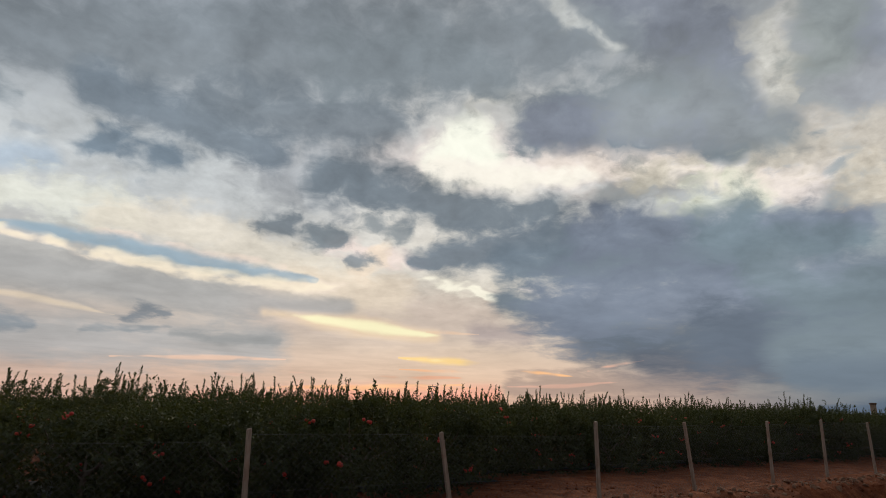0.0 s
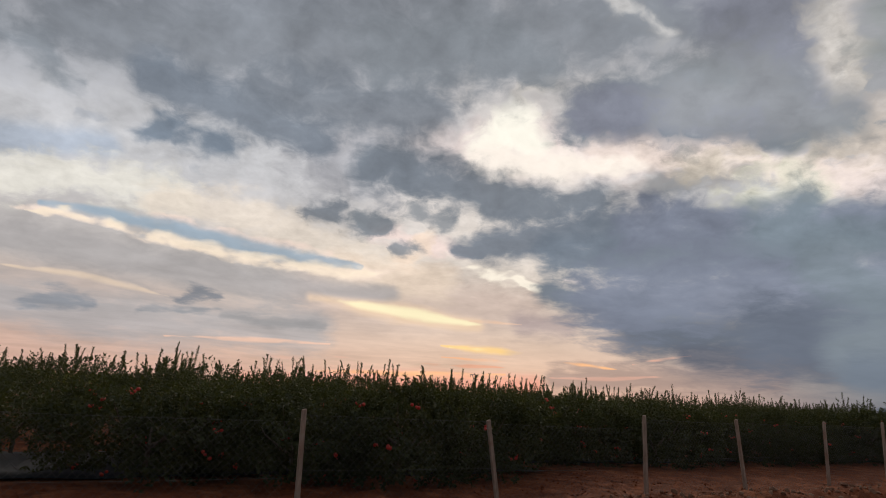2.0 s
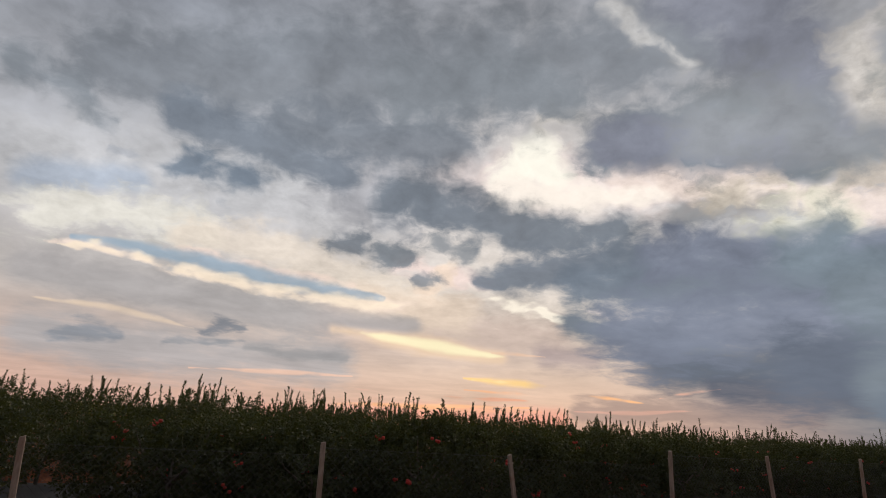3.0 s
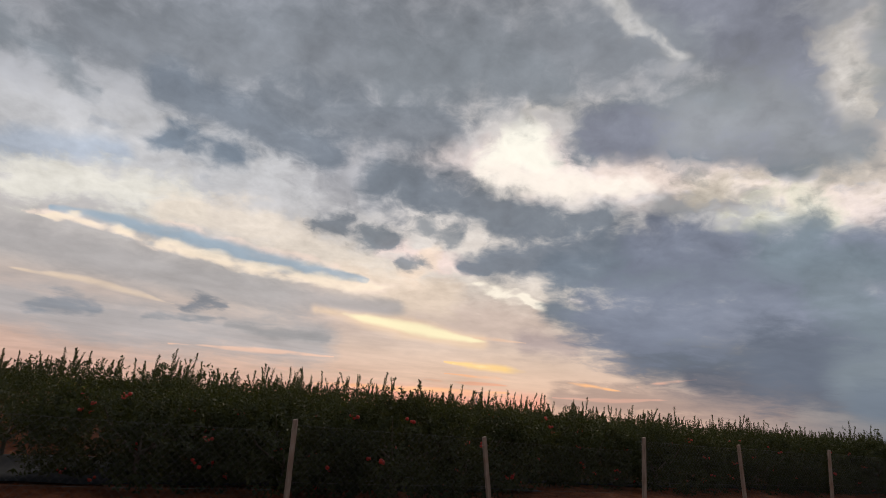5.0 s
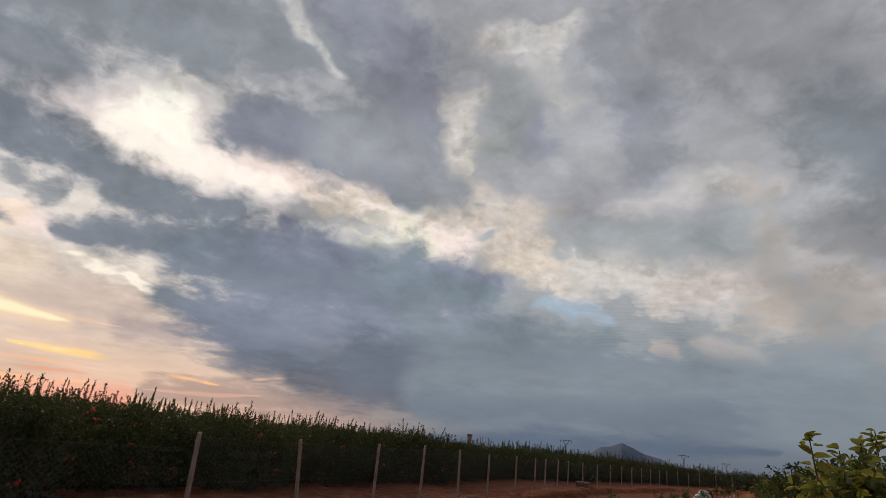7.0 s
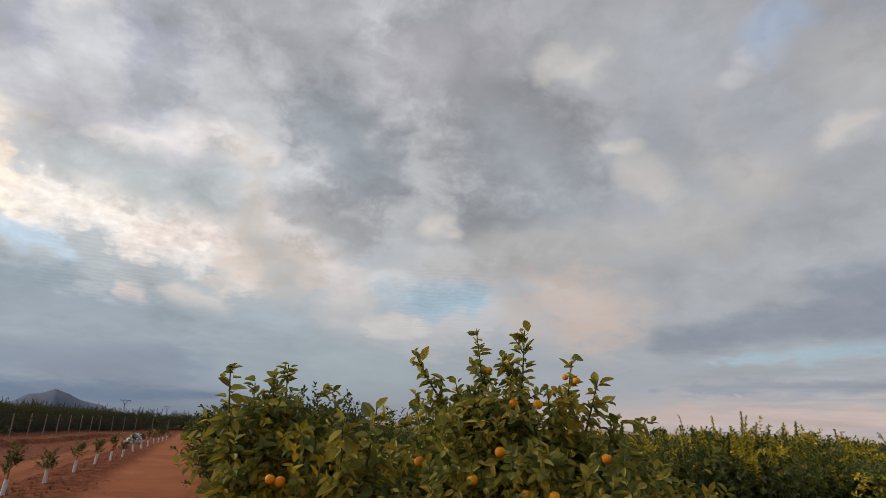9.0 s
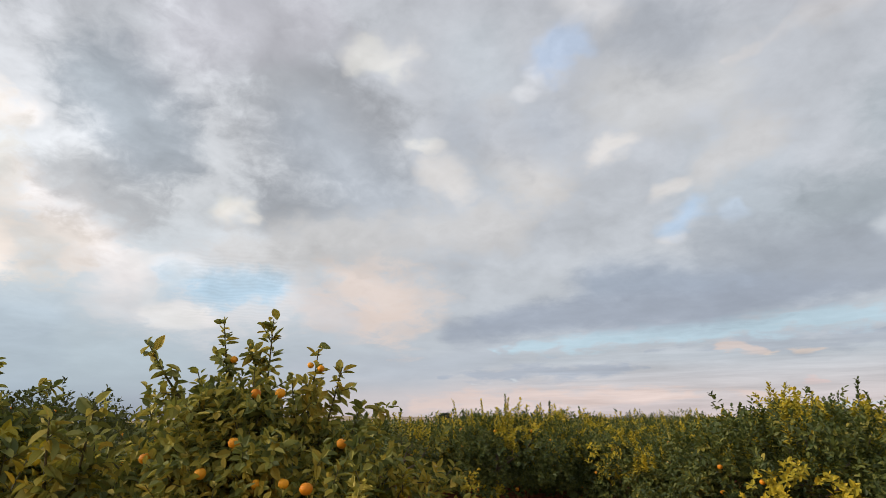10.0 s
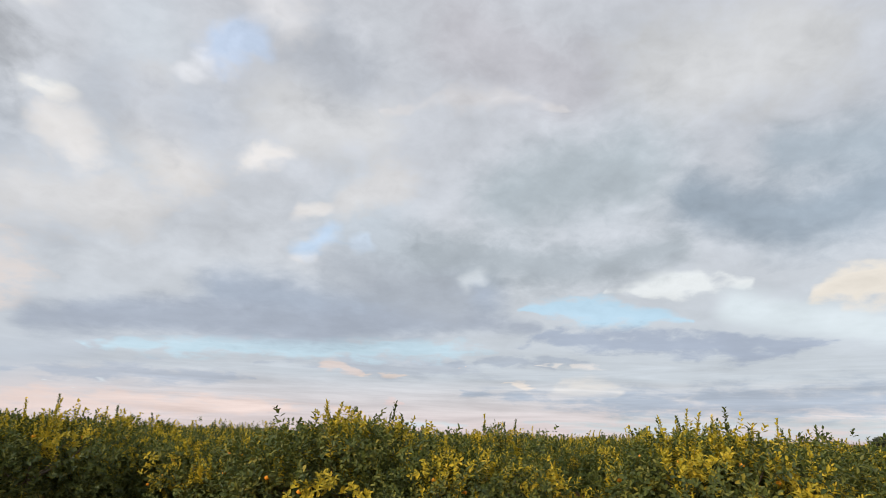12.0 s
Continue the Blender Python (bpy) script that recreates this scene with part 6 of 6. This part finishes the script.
def beam(bm, a, b, r, sides=4):
    a, b = Vector(a), Vector(b)
    m = Matrix.Translation((a + b) / 2) @ (b - a).to_track_quat("Z", "Y").to_matrix().to_4x4()
    bmesh.ops.create_cone(bm, cap_ends=True, segments=sides, radius1=r, radius2=r, depth=(b - a).length, matrix=m)


def bm_part(name, bm, mat, parent, label=""):
    me = bpy.data.meshes.new(name)
    bm.to_mesh(me)
    bm.free()
    me.materials.append(mat)
    return part(name, me, parent, label)


def power_pylon(az, dist, top, turn):
    x, y = polar(az, dist)
    root = tagged(new("power_pylon"), "dark steel lattice power pylon with a forked head", "pylon")
    root.matrix_basis = pose(x, y, 0, 0, 0, turn)
    bm = bmesh.new()
    for sx in (-1, 1):
        for sy in (-1, 1):
            beam(bm, (0.55 * sx, 0.55 * sy, -0.5), (0.2 * sx, 0.2 * sy, top * 0.8), 0.07)
    for k in range(9):
        z0, z1 = top * 0.088 * k, top * 0.088 * (k + 1)
        w0, w1 = 0.55 - 0.35 * k / 9, 0.55 - 0.35 * (k + 1) / 9
        for s in (-1, 1):
            beam(bm, (-w0 * s, w0, z0), (w1 * s, w1, z1), 0.04)
            beam(bm, (-w0 * s, -w0, z0), (w1 * s, -w1, z1), 0.04)
    bm_part("mast", bm, STEEL, root)
    bm = bmesh.new()
    for s in (-1, 1):
        beam(bm, (0, 0, top * 0.78), (1.3 * s, 0, top), 0.11)
    beam(bm, (-2.3, 0, top), (2.3, 0, top), 0.12)
    bm_part("crossarm", bm, STEEL, root)
    for xx in (-2.2, 0, 2.2):
        bm = bmesh.new()
        beam(bm, (xx, 0, top + 0.05), (xx, 0, top - 0.7 if xx else top + 0.6), 0.09, 6)
        bm_part("insulator", bm, CONCRETE, root)


power_pylon(11.05, 260, 1.7 + 260 * math.tan(radians(1.66)), 100)
power_pylon(1.25, 330, 1.7 + 330 * math.tan(radians(1.30)), 95)
power_pylon(55.5, 210, 1.7 + 210 * math.tan(radians(2.1)), 20)
power_pylon(93.4, 300, 1.7 + 300 * math.tan(radians(0.75)), 30)
power_pylon(-2.0, 480, 1.7 + 480 * math.tan(radians(0.95)), 90)


def pillar(az, dist, top, w):
    x, y = polar(az, dist)
    root = tagged(new("water_pillar"), "weathered concrete pillar standing among the mandarin trees", "pillar")
    root.matrix_basis = pose(x, y, 0, 0, 0, az)
    bm = bmesh.new()
    bmesh.ops.create_cube(bm, size=1.0, matrix=Matrix.Translation((0, 0, top / 2)) @ Matrix.Diagonal((w, w, top, 1)))
    bmesh.ops.bevel(bm, geom=bm.edges[:], offset=0.04, segments=1, affect="EDGES")
    bm_part("shaft", bm, POST, root)
    bm = bmesh.new()
    bmesh.ops.create_cube(bm, size=1.0, matrix=Matrix.Translation((0, 0, top + 0.06)) @ Matrix.Diagonal((w * 1.25, w * 1.25, 0.14, 1)))
    bmesh.ops.bevel(bm, geom=bm.edges[:], offset=0.03, segments=1, affect="EDGES")
    bm_part("cap", bm, CONCRETE, root)


pillar(19.6, 62, 1.7 + 62 * math.tan(radians(1.25)), 0.42)


def slim_pole(az, dist, top):
    x, y = polar(az, dist)
    root = tagged(new("wooden_pole"), "thin dark wooden pole rising above the orchard", "pole")
    root.location = (x, y, 0)
    bm = bmesh.new()
    beam(bm, (0, 0, -0.3), (0.1, 0, top), 0.07, 8)
    bm_part("shaft", bm, BARK, root)
    bm = bmesh.new()
    beam(bm, (-0.35, 0, top - 0.25), (0.5, 0, top - 0.2), 0.04, 5)
    bm_part("crosspiece", bm, BARK, root)


slim_pole(-103.0, 70, 1.7 + 70 * math.tan(radians(0.9)))
slim_pole(-73.6, 95, 1.7 + 95 * math.tan(radians(0.7)))


def field_tree(az, dist, top, wide, seed):
    """A round-headed carob far off."""
    x, y = polar(az, dist)
    rng = np.random.default_rng(seed)
    root = tagged(new("carob_tree"), "dark round-headed tree on the far field edge", "tree")
    root.location = (x, y, 0)
    part("trunk", trunk_mesh(rng, top, wide, 6, 0.25), root)
    n = 1500
    d = unit(rng.normal(size=(n, 3)))
    p = d * (lumps(rng, d, 0.35) * rng.random(n) ** 0.35)[:, None] * np.array([wide, wide, top * 0.33]) + np.array([0, 0, top * 0.66])
    size = rng.uniform(0.5, 0.9, n) * wide * 0.22
    v, f = leaf_blades(p, unit(rng.normal(size=(n, 3))), unit(rng.normal(size=(n, 3))), size, size * 0.7, False)
    part("crown", raw_mesh("crown", v, f, [FAR_LEAF]), root)


def palm(az, dist, top, seed):
    x, y = polar(az, dist)
    rng = np.random.default_rng(seed)
    root = tagged(new("palm_tree"), "distant palm with a spiky crown of fronds", "palm tree")
    root.location = (x, y, 0)
    v, f = tubes([([(0, 0, -0.2), (0.1, 0, top * 0.5), (0.0, 0, top * 0.86)], [0.3, 0.22, 0.2])], 8)
    part("trunk", raw_mesh("trunk", v, f, [BARK], smooth=True), root)
    for k in range(20):
        a, e = rng.uniform(0, 6.28), rng.uniform(-0.3, 1.2)
        t = np.linspace(0, 1, 9)[:, None]
        out = np.array([math.cos(a) * math.cos(e), math.sin(a) * math.cos(e), math.sin(e)])
        L = top * 0.32
        rib = np.array([0, 0, top * 0.86]) + out * L * t + np.array([0, 0, -0.35 * L]) * t ** 2
        base = np.repeat(rib[1:], 2, 0)
        side = unit(np.cross(out, (0, 0, 1.0)))
        way = np.stack([side * (1 if q % 2 else -1) + out * 0.9 for q in range(16)])
        v, f = leaf_blades(base, way, np.tile((0, 0, 1.0), (16, 1)), np.full(16, L * 0.42), np.full(16, L * 0.10), False)
        part("frond", raw_mesh("frond", v, f, [FAR_LEAF]), root)


field_tree(-22.5, 330, 1.7 + 330 * math.tan(radians(1.05)), 3.6, 1)
field_tree(-45.0, 400, 1.7 + 400 * math.tan(radians(0.95)), 5.2, 2)
field_tree(-48.2, 430, 1.7 + 430 * math.tan(radians(0.75)), 4.0, 3)
field_tree(-49.2, 430, 1.7 + 430 * math.tan(radians(0.68)), 3.0, 4)
field_tree(-116.0, 190, 1.7 + 190 * math.tan(radians(1.1)), 3.2, 5)
palm(-52.3, 330, 1.7 + 330 * math.tan(radians(0.95)), 6)
palm(-53.4, 350, 1.7 + 350 * math.tan(radians(0.85)), 7)
palm(-6.6, 210, 1.7 + 210 * math.tan(radians(1.3)), 8)


def farmhouse(az, dist, wide, high):
    x, y = polar(az, dist)
    root = tagged(new("farmhouse"), "small pale plastered farm building beyond the orchard", "house")
    root.matrix_basis = pose(x, y, 0, 0, 0, az + 90)
    bm = bmesh.new()
    bmesh.ops.create_cube(bm, size=1.0, matrix=Matrix.Translation((0, 0, high / 2)) @ Matrix.Diagonal((wide, wide * 0.7, high, 1)))
    bm_part("wall", bm, WALL, root)
    bm = bmesh.new()
    for s in (-1, 1):
        vs = [bm.verts.new(c) for c in ((-wide * 0.55, s * wide * 0.4, high), (wide * 0.55, s * wide * 0.4, high), (wide * 0.55, 0, high * 1.3), (-wide * 0.55, 0, high * 1.3))]
        face = bm.faces.new(vs)
        ext = bmesh.ops.extrude_face_region(bm, geom=[face])
        for v in ext["geom"]:
            if isinstance(v, bmesh.types.BMVert):
                v.co.z += 0.15
    bm_part("roof", bm, CONCRETE, root)


farmhouse(-114.3, 230, 7.0, 2.6)
